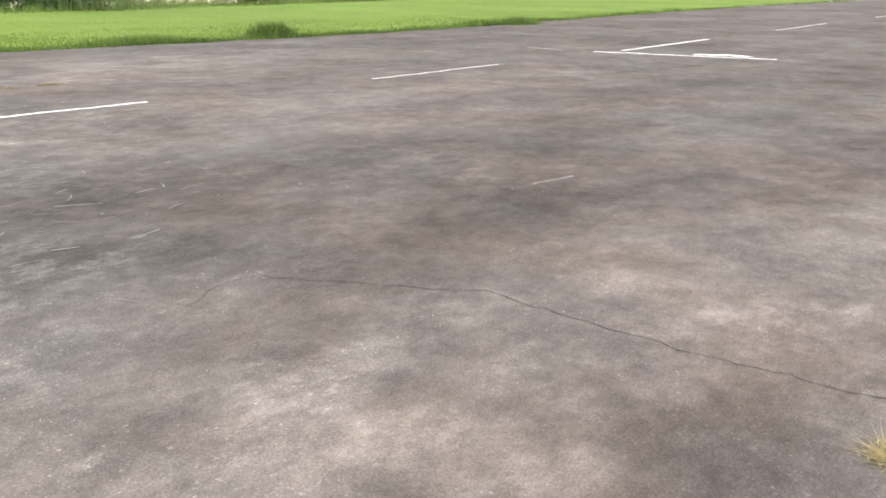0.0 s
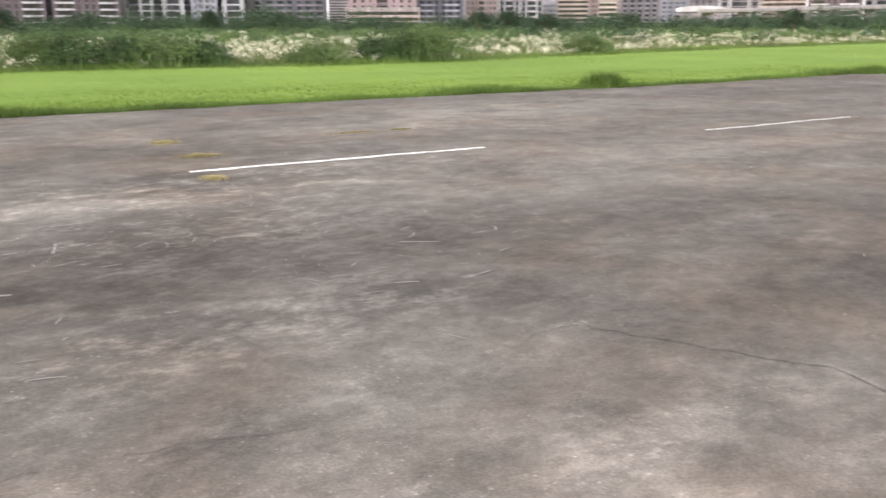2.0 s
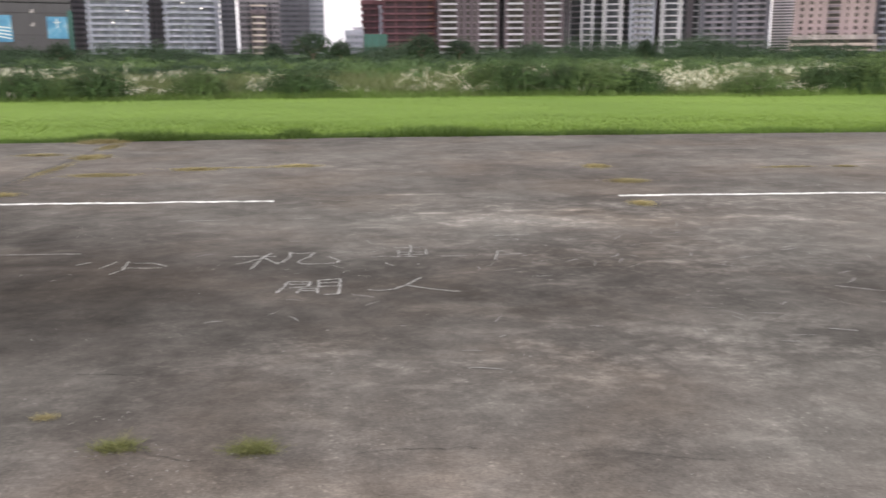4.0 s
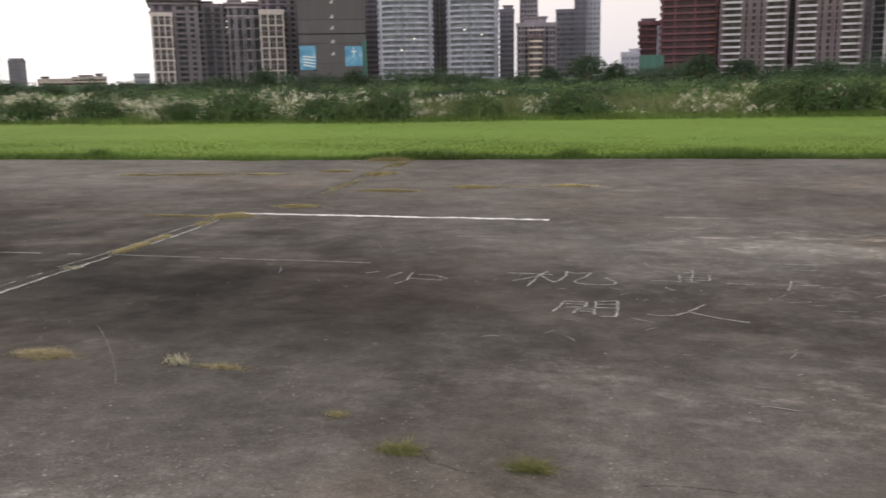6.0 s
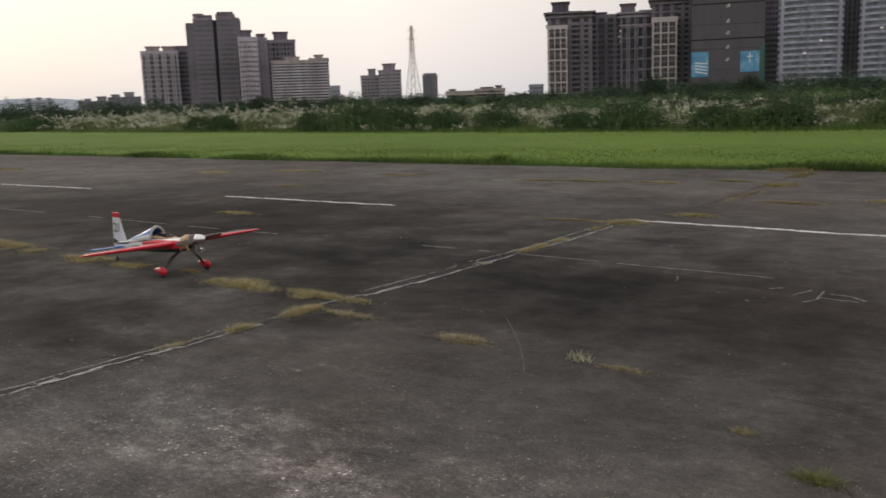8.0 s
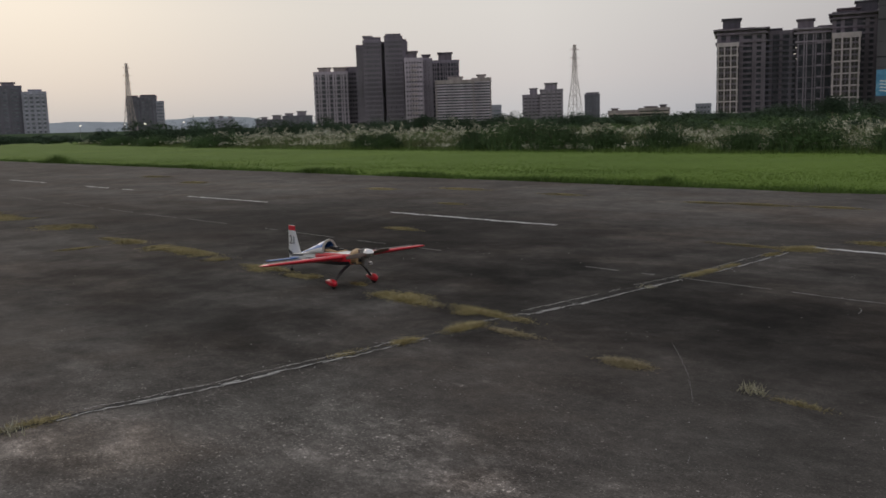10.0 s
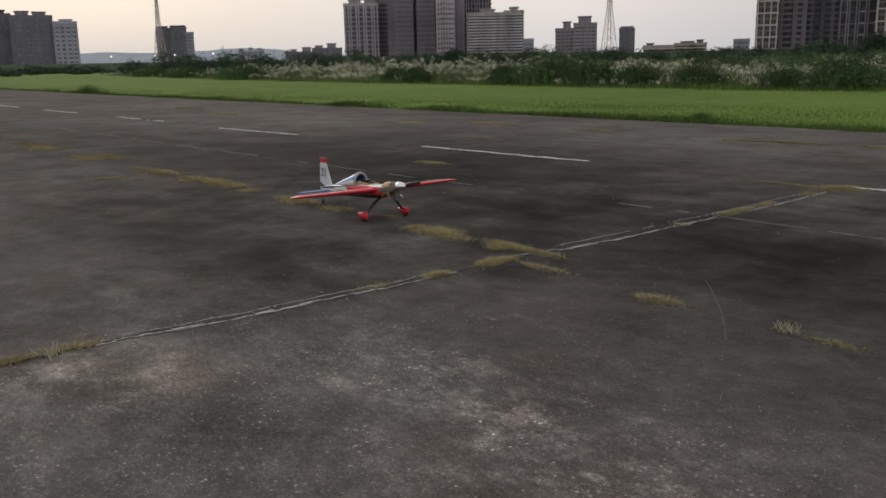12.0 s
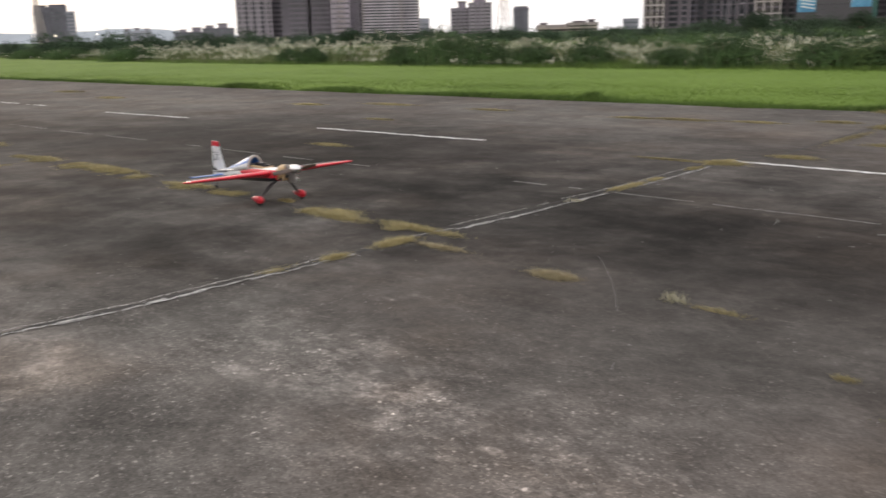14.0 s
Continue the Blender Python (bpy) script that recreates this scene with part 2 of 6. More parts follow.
    for size, share_of, light, lo, hi in ((36.0, 0.86, 3.0, 0.44, 0.56), (75.0, 0.7, 2.6, 0.42, 0.55), (50.0, 0.7, 0.52, 0.36, 0.6)):
        cell = n.node("ShaderNodeTexVoronoi", Scale=size)
        n.link(place, cell.inputs["Vector"])
        dot = n.gain(cell.outputs["Distance"], (0.2, light), (0.36, 1.0))
        red = n.node("ShaderNodeSeparateColor")
        n.link(cell.outputs["Color"], red.inputs[0])
        some = n.ramp(red.outputs[0], (share_of, 0.0), (share_of + 0.04, 1.0))
        drift = n.ramp(n.noise(1.3, 7, (0.8, 1, 1), 0.7), (lo, 0.12), (hi, 1.0))
        drift = n.mix(1.0, drift, bare, "MULTIPLY")
        col = n.mix(n.mix(1.0, some, drift, "MULTIPLY"), col, n.mix(1.0, col, dot, "MULTIPLY"))
    fleck = n.gain(n.noise(30, 6, (0.8, 1.2, 1), 0.8), (0.4, 0.8), (0.5, 1.0), (0.575, 1.06), (0.63, 1.6))
    col = n.mix(bare, col, n.mix(1.0, col, fleck, "MULTIPLY"))
    grain = n.noise(95, 3)
    coarser = fade(reach(-3.2, 1.8, 4.4, 2.3, coarse), 0.4, 0.9, 1.0, 0.85)
    n.color(n.mix(coarser, col, n.mix(1.0, col, n.gain(grain, (0.3, 0.72), (0.5, 1.0), (0.7, 1.3)), "MULTIPLY")))
    n.bump(n.mix(0.5, grain, fine), 0.5, 0.006)
    return n.mat


def make_soil():
    n = Nodes("meadow_soil", 0.95, 0, 0.1)
    a = n.ramp(n.noise(0.09, 5), (0.35, (0.098, 0.158, 0.025)), (0.65, (0.13, 0.2, 0.032)))
    b = n.gain(n.noise(3.0, 5), (0.3, 0.88), (0.7, 1.08))
    n.color(n.mix(1.0, a, b, "MULTIPLY")).bump(n.noise(6, 5), 0.4, 0.03)
    return n.mat


def make_glazing(name, dark, pale, floor=3.2, bay=1.9):
    """Window glass with rooms and curtains behind it: a shade for each bay of each storey."""
    n = Nodes(name, 0.28, 0, 0.3)
    snap = n.node("ShaderNodeVectorMath")
    snap.operation = "SNAP"
    tc = n.node("ShaderNodeTexCoord")
    n.link(tc.outputs["Object"], snap.inputs[0])
    snap.inputs[1].default_value = (bay, bay, floor)
    wn = n.node("ShaderNodeTexWhiteNoise")
    n.link(snap.outputs[0], wn.inputs["Vector"])
    n.color(n.ramp(wn.outputs["Value"], (0.0, dark), (0.6, tuple(d * 1.6 for d in dark)), (0.8, pale), (1.0, dark)))
    return n.mat


PAVEMENT = make_pavement()
SOIL = make_soil()
WHITE_LINE = Nodes("worn_white_line_paint", 0.8)
WHITE_LINE.color(WHITE_LINE.ramp(WHITE_LINE.noise(9, 6, (1, 1, 1), 0.75), (0.38, (0.26, 0.25, 0.235)), (0.53, (0.7, 0.685, 0.66))))
WHITE_LINE = WHITE_LINE.mat
FAINT_LINE = painted("scuffed_pale_scratch", (0.21, 0.2, 0.192), 0.9, 0.15, 14)
CONCRETE_STRIP = painted("pale_edge_concrete", (0.4, 0.39, 0.36), 0.9, 0.12, 3)
CRACK = painted("crack_filled_with_dirt", (0.026, 0.023, 0.02), 0.95, 0.15, 20)
MORTAR = painted("broken_pale_mortar", (0.44, 0.425, 0.4), 0.9, 0.15, 15)
STONE = painted("pale_grit", (0.30, 0.285, 0.265), 0.9, 0.12, 30)
MOWN = leafy("meadow_grass", (0.112, 0.176, 0.026), (0.13, 0.2, 0.03), (0.148, 0.22, 0.035), 0.7, 0.8, 0.72)
RANK = leafy("rank_edge_grass", (0.062, 0.112, 0.02), (0.095, 0.16, 0.029), (0.135, 0.2, 0.045))
DRYISH = leafy("yellowed_weeds", (0.2, 0.165, 0.072), (0.33, 0.275, 0.125), (0.47, 0.395, 0.21))
TAN = leafy("dry_tan_grass", (0.22, 0.175, 0.095), (0.35, 0.29, 0.165), (0.5, 0.43, 0.27))
STRAW = leafy("bleached_grass", (0.34, 0.32, 0.2), (0.5, 0.47, 0.33), (0.66, 0.63, 0.5))
MOSSY = leafy("low_green_weeds", (0.1, 0.115, 0.032), (0.165, 0.17, 0.052), (0.27, 0.255, 0.1))
REED = leafy("reed_blades", (0.085, 0.112, 0.042), (0.135, 0.16, 0.064), (0.2, 0.2, 0.105))
FRINGE = leafy("unmown_grass", (0.085, 0.14, 0.028), (0.115, 0.18, 0.036), (0.16, 0.225, 0.06))
PLUME = leafy("silver_grass_plumes", (0.54, 0.5, 0.38), (0.68, 0.64, 0.51), (0.82, 0.79, 0.68), 0.95, 0.88)
SCRUB = leafy("scrub_leaves", (0.048, 0.086, 0.032), (0.066, 0.114, 0.04), (0.09, 0.142, 0.052), 0.7, 0.78, 0.55)
BANK_GREEN = leafy("bank_grass_and_vines", (0.085, 0.135, 0.045), (0.105, 0.16, 0.052), (0.13, 0.185, 0.066), 0.7, 0.8, 0.6)
WOODS = leafy("tree_leaves", (0.028, 0.05, 0.027), (0.037, 0.065, 0.033), (0.05, 0.082, 0.042), 0.7, 0.78, 0.6)
BANK = painted("rough_bank_turf", (0.06, 0.09, 0.04), 0.95, 0.15, 0.2)
BARK = painted("bark", (0.12, 0.09, 0.07), 0.9, 0.12, 8)


# ---- mesh helpers ----
def part(name, bm, material, parent=None, label=""):
    """Links a bmesh as one mesh object, under a thing or a part of it."""
    me = bpy.data.meshes.new(name)
    bm.to_mesh(me)
    bm.free()
    for m in material if isinstance(material, (list, tuple)) else [material]:
        me.materials.append(m)
    ob = new(name, me)
    if parent:
        ob.parent = parent
    return tagged(ob, label)


def share(name, me, parent, location):
    """One more object on a mesh that is already there."""
    ob = new(name, me)
    ob.parent = parent
    ob.location = location
    return ob


def raw(name, verts, faces, material, parent=None):
    me = bpy.data.meshes.new(name)
    me.from_pydata(verts, [], faces)
    me.materials.append(material)
    ob = new(name, me)
    if parent:
        ob.parent = parent
    return ob


def box(bm, x0, x1, y0, y1, z0, z1, mat=0):
    v = [bm.verts.new(p) for p in ((x0, y0, z0), (x1, y0, z0), (x1, y1, z0), (x0, y1, z0), (x0, y0, z1), (x1, y0, z1), (x1, y1, z1), (x0, y1, z1))]
    for q in ((3, 2, 1, 0), (4, 5, 6, 7), (0, 1, 5, 4), (1, 2, 6, 5), (2, 3, 7, 6), (3, 0, 4, 7)):
        bm.faces.new([v[i] for i in q]).material_index = mat
    return v


def box_mesh(name, x0, x1, y0, y1, z0, z1, material):
    bm = bmesh.new()
    box(bm, x0, x1, y0, y1, z0, z1)
    me = bpy.data.meshes.new(name)
    bm.to_mesh(me)
    bm.free()
    me.materials.append(material)
    return me


def prism(bm, outline, z0, z1):
    a = [bm.verts.new((x, y, z0)) for x, y in outline]
    b = [bm.verts.new((x, y, z1)) for x, y in outline]
    n = len(outline)
    bm.faces.new(a[::-1])
    bm.faces.new(b)
    for i in range(n):
        bm.faces.new((a[i], a[(i + 1) % n], b[(i + 1) % n], b[i]))


def beam(bm, a, b, r, sides=4, r2=None):
    """A straight bar from a to b, tapering from r to r2."""
    a, b = Vector(a), Vector(b)
    q = (b - a).to_track_quat("Z", "Y")
    rings = []
    for p, rr in ((a, r), (b, r if r2 is None else r2)):
        rings.append([bm.verts.new(p + q @ Vector((rr * math.cos(k * math.tau / sides), rr * math.sin(k * math.tau / sides), 0))) for k in range(sides)])
    for k in range(sides):
        bm.faces.new((rings[0][k], rings[0][(k + 1) % sides], rings[1][(k + 1) % sides], rings[1][k]))
    bm.faces.new(rings[0][::-1])
    bm.faces.new(rings[1])


def bearing(az):
    """The level direction at az degrees to the left of the first view's north, the runway lying 40 degrees off it."""
    b = radians(az - 40)
    return Vector((-math.sin(b), math.cos(b), 0))


rng = np.random.default_rng(7)


def blades(at, height, width, lean):
    """Upright grass blades as one triangle each: roots, heights, widths, and how far their tips lean."""
    n = len(at)
    ang = rng.uniform(0, math.tau, n)
    side = np.stack([np.cos(ang), np.sin(ang), np.zeros(n)], 1) * (width / 2)[:, None]
    tip_a = rng.uniform(0, math.tau, n)
    tip = np.stack([np.cos(tip_a) * lean * height, np.sin(tip_a) * lean * height, height], 1)
    verts = np.stack([at - side, at + side, at + tip], 1).reshape(-1, 3)
    return verts, np.arange(3 * n).reshape(-1, 3)


def clump(centre, rx, ry, rz, count, size, hollow=0.5, per=7, calm=0.0):
    """Foliage about an uneven mound: leaves on many small puffs, each leaf turned loosely outwards, with gaps between."""
    n = max(9, count // per)
    c = rng.normal(size=(n, 3))
    c /= np.linalg.norm(c, axis=1)[:, None]
    c[:, 2] = np.abs(c[:, 2]) * 1.5 - 0.55
    c *= rng.uniform(hollow, 1.0, (n, 1)) * rng.uniform(0.75, 1.12, (n, 1))
    which = rng.integers(0, n, count)
    out = rng.normal(size=(count, 3))
    out /= np.linalg.norm(out, axis=1)[:, None]
    rho = 1.5 / n**0.5
    p = c[which] + out * rho * rng.uniform(0.35, 1.1, (count, 1)) * rng.uniform(0.6, 1.3, (n, 1))[which]
    p[:, 2] = np.maximum(p[:, 2], -0.85)
    face = out * (0.8 - 0.45 * calm) + p * (0.5 + 0.4 * calm) + rng.normal(size=(count, 3)) * (0.28 - 0.14 * calm) + (0, 0, 0.25 * calm)
    face /= np.linalg.norm(face, axis=1)[:, None]
    u = np.cross(face, rng.normal(size=(count, 3)))
    u /= np.linalg.norm(u, axis=1)[:, None]
    w = np.cross(face, u)
    s = rng.uniform(0.55, 1.25, count) * size * 0.62
    a = np.stack([u, -0.5 * u + 0.8 * w, -0.5 * u - 0.8 * w], 1) * s[:, None, None]
    at = np.asarray(centre) + p * (rx, ry, rz)
    return (at[:, None] + a).reshape(-1, 3), np.arange(3 * count).reshape(-1, 3)


def merged(pieces):
    vs, fs, k = [], [], 0
    for v, f in pieces:
        vs.append(v)
        fs.append(f + k)
        k += len(v)
    return np.concatenate(vs), np.concatenate(fs)


def stuff(name, pieces, material, label, category):
    v, f = merged(pieces)
    me = bpy.data.meshes.new(name)
    me.vertices.add(len(v))
    me.vertices.foreach_set("co", v.astype(np.float32).ravel())
    me.loops.add(f.size)
    me.loops.foreach_set("vertex_index", f.astype(np.int32).ravel())
    me.polygons.add(len(f))
    me.polygons.foreach_set("loop_start", np.arange(0, f.size, 3, dtype=np.int32))
    me.update(calc_edges=True)
    me.materials.append(material)
    return tagged(new(name, me), label, category, kind="stuff")


# ---- ground, runway ----
bm = bmesh.new()
bmesh.ops.create_grid(bm, x_segments=40, y_segments=40, size=4000)
ground = tagged(part("ground", bm, SOIL), "flat green riverside meadow reaching the horizon", "ground", kind="structure")
ground.location.z = -0.06

EDGE_Y = 18.6


def edge_wave(x):
    """The far edge of the runway, which swings out at both ends."""
    line = np.interp(x, (-420, -83, -53, -38, -25, -16, -9, -5, -1.5, 3, 8, 12, 17, 22, 27, 37, 56, 91, 420), (24, 19.8, 19, 18.7, 18.4, 18.35, 18.2, 18.4, 18.75, 18.85, 18.95, 18.8, 18.55, 18.5, 18.95, 20.2, 22.4, 25.5, 50))
    return float(line) + 0.1 * noise.noise((x * 0.3, 3.1, 0)) + 0.16 * noise.noise((x * 0.9, 7.7, 0))


bm = bmesh.new()
xs = [-420 + 2.0 * i for i in range(421)]
rows_y = [-14, 0, 6, 12, 17.5]
lines = []
for x in xs:
    col = [bm.verts.new((x, y, 0.0)) for y in rows_y] + [bm.verts.new((x, edge_wave(x), 0.0)), bm.verts.new((x, edge_wave(x) + 0.08, -0.07))]
    lines.append(col)
for a, b in zip(lines, lines[1:]):
    for k in range(len(a) - 1):
        bm.faces.new((a[k], b[k], b[k + 1], a[k + 1]))
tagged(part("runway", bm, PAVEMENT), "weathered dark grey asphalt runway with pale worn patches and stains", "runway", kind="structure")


def ribbon(name, pts, width, material, z=0.004, ragged=0.3, step=0.12, parent=None, gap=0.0, wiggle=0.0):
    """A ragged band on the ground along a line of points; gap: the share of it that is worn away."""
    bm = bmesh.new()
    path = []
    for a, b in zip(pts, pts[1:]):
        a, b = Vector((*a, 0)), Vector((*b, 0))
        n = max(1, int((b - a).length / step))
        path += [a.lerp(b, i / n) for i in range(n)]
    path.append(Vector((*pts[-1], 0)))
    last = None
    for i, p in enumerate(path):
        d = (path[min(i + 1, len(path) - 1)] - path[max(i - 1, 0)]).normalized()
        s = Vector((-d.y, d.x, 0))
        w1 = width / 2 * (1 + ragged * random.uniform(-1, 1))
        w2 = width / 2 * (1 + ragged * random.uniform(-1, 1))
        wander = s * width * ragged * 0.6 * noise.noise((p.x * 2, p.y * 2, width * 50))
        if wiggle:
            wander = wander + s * wiggle * (noise.noise((p.x * 3, p.y * 3, 2)) + 0.7 * noise.noise((p.x * 11, p.y * 11, 5)))
        if gap and noise.noise((p.x * 1.7 + 5, p.y * 1.7, width * 31)) < gap * 1.6 - 0.8:
            last = None
            continue
        now = (bm.verts.new(p + s * w1 + wander + Vector((0, 0, z))), bm.verts.new(p - s * w2 + wander + Vector((0, 0, z))))
        if last:
            bm.faces.new((last[0], last[1], now[1], now[0]))
        last = now
    return part(name, bm, material, parent)


# centre line dashes, about 4.1 m long with gaps as long
DASHES = [
    (3.11, 7.24, 10.23, 10.11), (-5.06, -1.05, 10.33, 10.23), (-13.36, -9.25, 10.27, 10.39), (-21.7, -17.69, 10.02, 10.22), (-29.9, -26.0, 10.25, 10.3),
    (-38.3, -34.2, 10.2, 10.3), (-46.5, -42.4, 10.3, 10.3), (35.6, 44.6, 10.28, 10.65), (57.0, 66.0, 11.0, 11.3),
]
for x0, x1, y0, y1 in DASHES:
    tagged(ribbon("centre_line_dash", [(x0, y0), (x1, y1)], 0.09, WHITE_LINE, 0.004, 0.42, 0.05, gap=0.15, wiggle=0.03), "worn white painted centre line dash on asphalt", "road marking", "centre line dashes", "structure")
tagged(ribbon("centre_line_dash", [(11.5, 9.83), (15.6, 9.86)], 0.055, WHITE_LINE, 0.004, 0.5, 0.05, gap=0.08, wiggle=0.03), "thin, badly worn white centre line dash", "road marking", "centre line dashes", "structure")
tagged(ribbon("runway_marking", [(20.05, 10.1), (20.3, 9.2), (20.6, 8.0), (21.2, 6.0)], 0.2, WHITE_LINE, 0.005, 0.3, 0.1, gap=0.1), "white painted cross bar on the runway", "road marking", kind="structure")
tagged(ribbon("runway_marking", [(21.1, 7.95), (21.55, 7.2), (21.5, 6.7)], 0.42, WHITE_LINE, 0.007, 0.5, 0.1), "white painted cross bar on the runway", "road marking", kind="structure")
tagged(ribbon("runway_marking", [(20.9, 9.72), (27.5, 9.97)], 0.13, WHITE_LINE, 0.008, 0.3, 0.12, gap=0.2), "white painted line on the runway", "road marking", kind="structure")
tagged(ribbon("edge_path", [(70, 24.2), (97, 26.6), (150, 31.0), (230, 37.5)], 0.7, CONCRETE_STRIP, 0.012, 0.3, 0.6), "narrow pale concrete strip along the runway's far edge", "path", kind="structure")
for pts, w, g in (
    ([(-30, 7.1), (-22.5, 7.2), (-17.8, 7.17), (-13.5, 7.3), (-10.3, 7.3), (-7.85, 7.38), (-6.6, 7.48), (-5.2, 7.53)], 0.024, 0.36),
    ([(-5.05, 7.53), (-4.4, 7.53), (-3.6, 7.51), (-2.75, 7.52), (-2.3, 7.5)], 0.019, 0.26),
    ([(-2.0, 9.0), (0.1, 9.05), (2.2, 9.0)], 0.018, 0.5),
    ([(-0.6, 7.95), (0.4, 7.9), (1.7, 7.98)], 0.016, 0.5),
    ([(-3.89, 5.44), (-3.4, 4.94), (-3.05, 4.5), (-2.7, 4.0), (-2.42, 3.55), (-2.2, 3.1)], 0.002, 0.5),
    ([(20.05, 12.0), (20.05, 10.3)], 0.14, 0.4),
    ([(6.4, 3.6), (6.9, 3.5)], 0.02, 0.1),
    ([(2.9, 4.9), (3.3, 4.72), (3.6, 4.8)], 0.012, 0.35),
    ([(3.3, 5.98), (3.75, 5.7)], 0.014, 0.2),
):
    tagged(ribbon("scratch_mark", pts, w, FAINT_LINE, 0.004, 0.6, 0.05, gap=g + 0.1, wiggle=0.012), "faint pale scratch drawn on the asphalt", "mark", "faint scratches", "structure")

# a field of fine pale scuffs left by skids and propellers
v, f = [], []
for k in range(190):
    x, y = 2.3 + random.gauss(0, 1.9), 6.9 + random.gauss(0, 1.2)
    if noise.noise((x * 0.9, y * 0.9, 6.0)) < -0.12:
        continue
    t, bend, length, w = random.gauss(0.3, 0.7), random.gauss(0, 0.8), random.uniform(0.05, 0.3), random.uniform(0.002, 0.006)
    steps = 5
    for i in range(steps):
        side = Vector((-math.sin(t), math.cos(t), 0)) * w * (1 - abs(i / (steps - 1) - 0.5))
        p = Vector((x, y, 0.004))
        v += [p + side, p - side]
        if i:
            a = len(v) - 4
            f += [(a, a + 1, a + 3), (a, a + 3, a + 2)]
        x, y, t = x + math.cos(t) * length / steps, y + math.sin(t) * length / steps, t + bend / steps
stuff("scuff_marks", [(np.array(v), np.array(f))], FAINT_LINE, "many fine pale scuffs and scratches on asphalt", "scuffs")

CHALK = Nodes("worn_chalk", 0.9)
CHALK.color(CHALK.ramp(CHALK.noise(26, 5, (1, 1, 1), 0.75), (0.4, (0.11, 0.105, 0.1)), (0.57, (0.28, 0.27, 0.255))))
CHALK = CHALK.mat


def written(*strokes, width=0.017, worn=0.12):
    """One large character written with chalk: each stroke a worn line through its turning points."""
    thing = tagged(new("chalk_writing"), "large character written in worn chalk on the asphalt", "writing", "chalk characters", "structure")
    for k, pts in enumerate(strokes):
        ribbon("stroke", pts, width, CHALK, 0.004 + 0.0003 * k, 0.55, 0.02, thing, worn, 0.012)


# "fei", with its two winged halves
written(
    [(-2.16, 7.43), (-1.95, 7.46), (-1.81, 7.57), (-1.74, 7.74)], [(-2.3, 7.25), (-2.17, 7.27), (-2.07, 7.33)], [(-2.3, 7.08), (-2.15, 7.22), (-2.1, 7.2)],
    [(-2.06, 6.93), (-1.97, 7.24)], [(-1.92, 7.33), (-1.89, 7.0), (-1.87, 6.86), (-1.93, 6.72)], [(-1.84, 7.4), (-1.79, 7.24), (-1.68, 7.16), (-1.57, 7.24), (-1.43, 7.3)],
    [(-1.8, 7.38), (-1.68, 7.3), (-1.62, 7.36)], [(-1.87, 6.93), (-1.7, 6.9), (-1.58, 6.91)], [(-1.83, 7.08), (-1.68, 7.08), (-1.55, 6.96)], width=0.013, worn=0.26,
)
# "ji": the tree at its side, and the bench
written(
    [(-1.08, 7.26), (-0.9, 7.27), (-0.7, 7.24)], [(-0.76, 7.38), (-0.82, 7.18), (-0.86, 6.8)], [(-0.8, 7.2), (-0.9, 7.08), (-1.0, 6.98)], [(-0.79, 7.18), (-0.71, 7.03), (-0.65, 6.98)],
    [(-0.59, 7.4), (-0.58, 7.2), (-0.63, 7.02), (-0.68, 6.96)], [(-0.6, 7.37), (-0.5, 7.33), (-0.39, 7.37), (-0.42, 7.2), (-0.51, 7.02), (-0.48, 6.94), (-0.3, 6.92), (-0.19, 6.95), (-0.17, 7.04), (-0.27, 7.19)],
)
# "zhuan"
written(
    [(0.45, 7.6), (0.44, 7.4), (0.42, 7.12)], [(0.3, 7.5), (0.45, 7.48), (0.6, 7.5)], [(0.31, 7.31), (0.44, 7.3), (0.57, 7.31)], [(0.35, 7.22), (0.56, 7.21)],
    [(0.33, 7.4), (0.34, 7.13)], [(0.57, 7.4), (0.57, 7.12)], [(0.37, 7.13), (0.57, 7.12)], [(0.1, 7.13), (0.22, 7.16), (0.34, 7.13)], [(0.59, 7.2), (0.57, 7.0), (0.55, 6.88), (0.46, 6.84)],
    [(0.58, 7.08), (0.7, 7.12), (0.9, 7.1)], [(0.2, 6.9), (0.27, 6.8)], width=0.013, worn=0.26,
)
# "yong"
written([(1.21, 7.4), (1.17, 7.16), (1.12, 6.95)], [(1.2, 7.4), (1.4, 7.45), (1.64, 7.44), (1.65, 7.2), (1.62, 6.92), (1.57, 6.95)], [(1.42, 7.45), (1.41, 7.2), (1.39, 6.97)], [(1.2, 7.27), (1.4, 7.29), (1.62, 7.28)], [(1.2, 7.13), (1.4, 7.16), (1.62, 7.13)], width=0.012, worn=0.34)
# "xian": a gate with the moon inside
written(
    [(-0.58, 6.05), (-0.55, 6.17), (-0.52, 6.37)], [(-0.53, 6.37), (-0.43, 6.35), (-0.36, 6.35), (-0.37, 6.21), (-0.5, 6.19)], [(-0.51, 6.28), (-0.38, 6.28)],
    [(-0.3, 6.39), (-0.14, 6.42), (-0.13, 6.2), (-0.14, 5.98), (-0.24, 5.97)], [(-0.3, 6.38), (-0.29, 6.18)], [(-0.29, 6.3), (-0.15, 6.32)], [(-0.29, 6.2), (-0.15, 6.21)],
    [(-0.42, 6.14), (-0.3, 6.15), (-0.29, 6.0)], [(-0.42, 6.13), (-0.44, 6.02)], [(-0.4, 6.08), (-0.31, 6.08)],
)
# "ren"
written([(0.47, 6.41), (0.41, 6.28), (0.35, 6.18), (0.26, 6.08), (0.16, 6.05), (0.07, 6.08)], [(0.35, 6.19), (0.48, 6.1), (0.6, 6.02), (0.73, 5.97)])

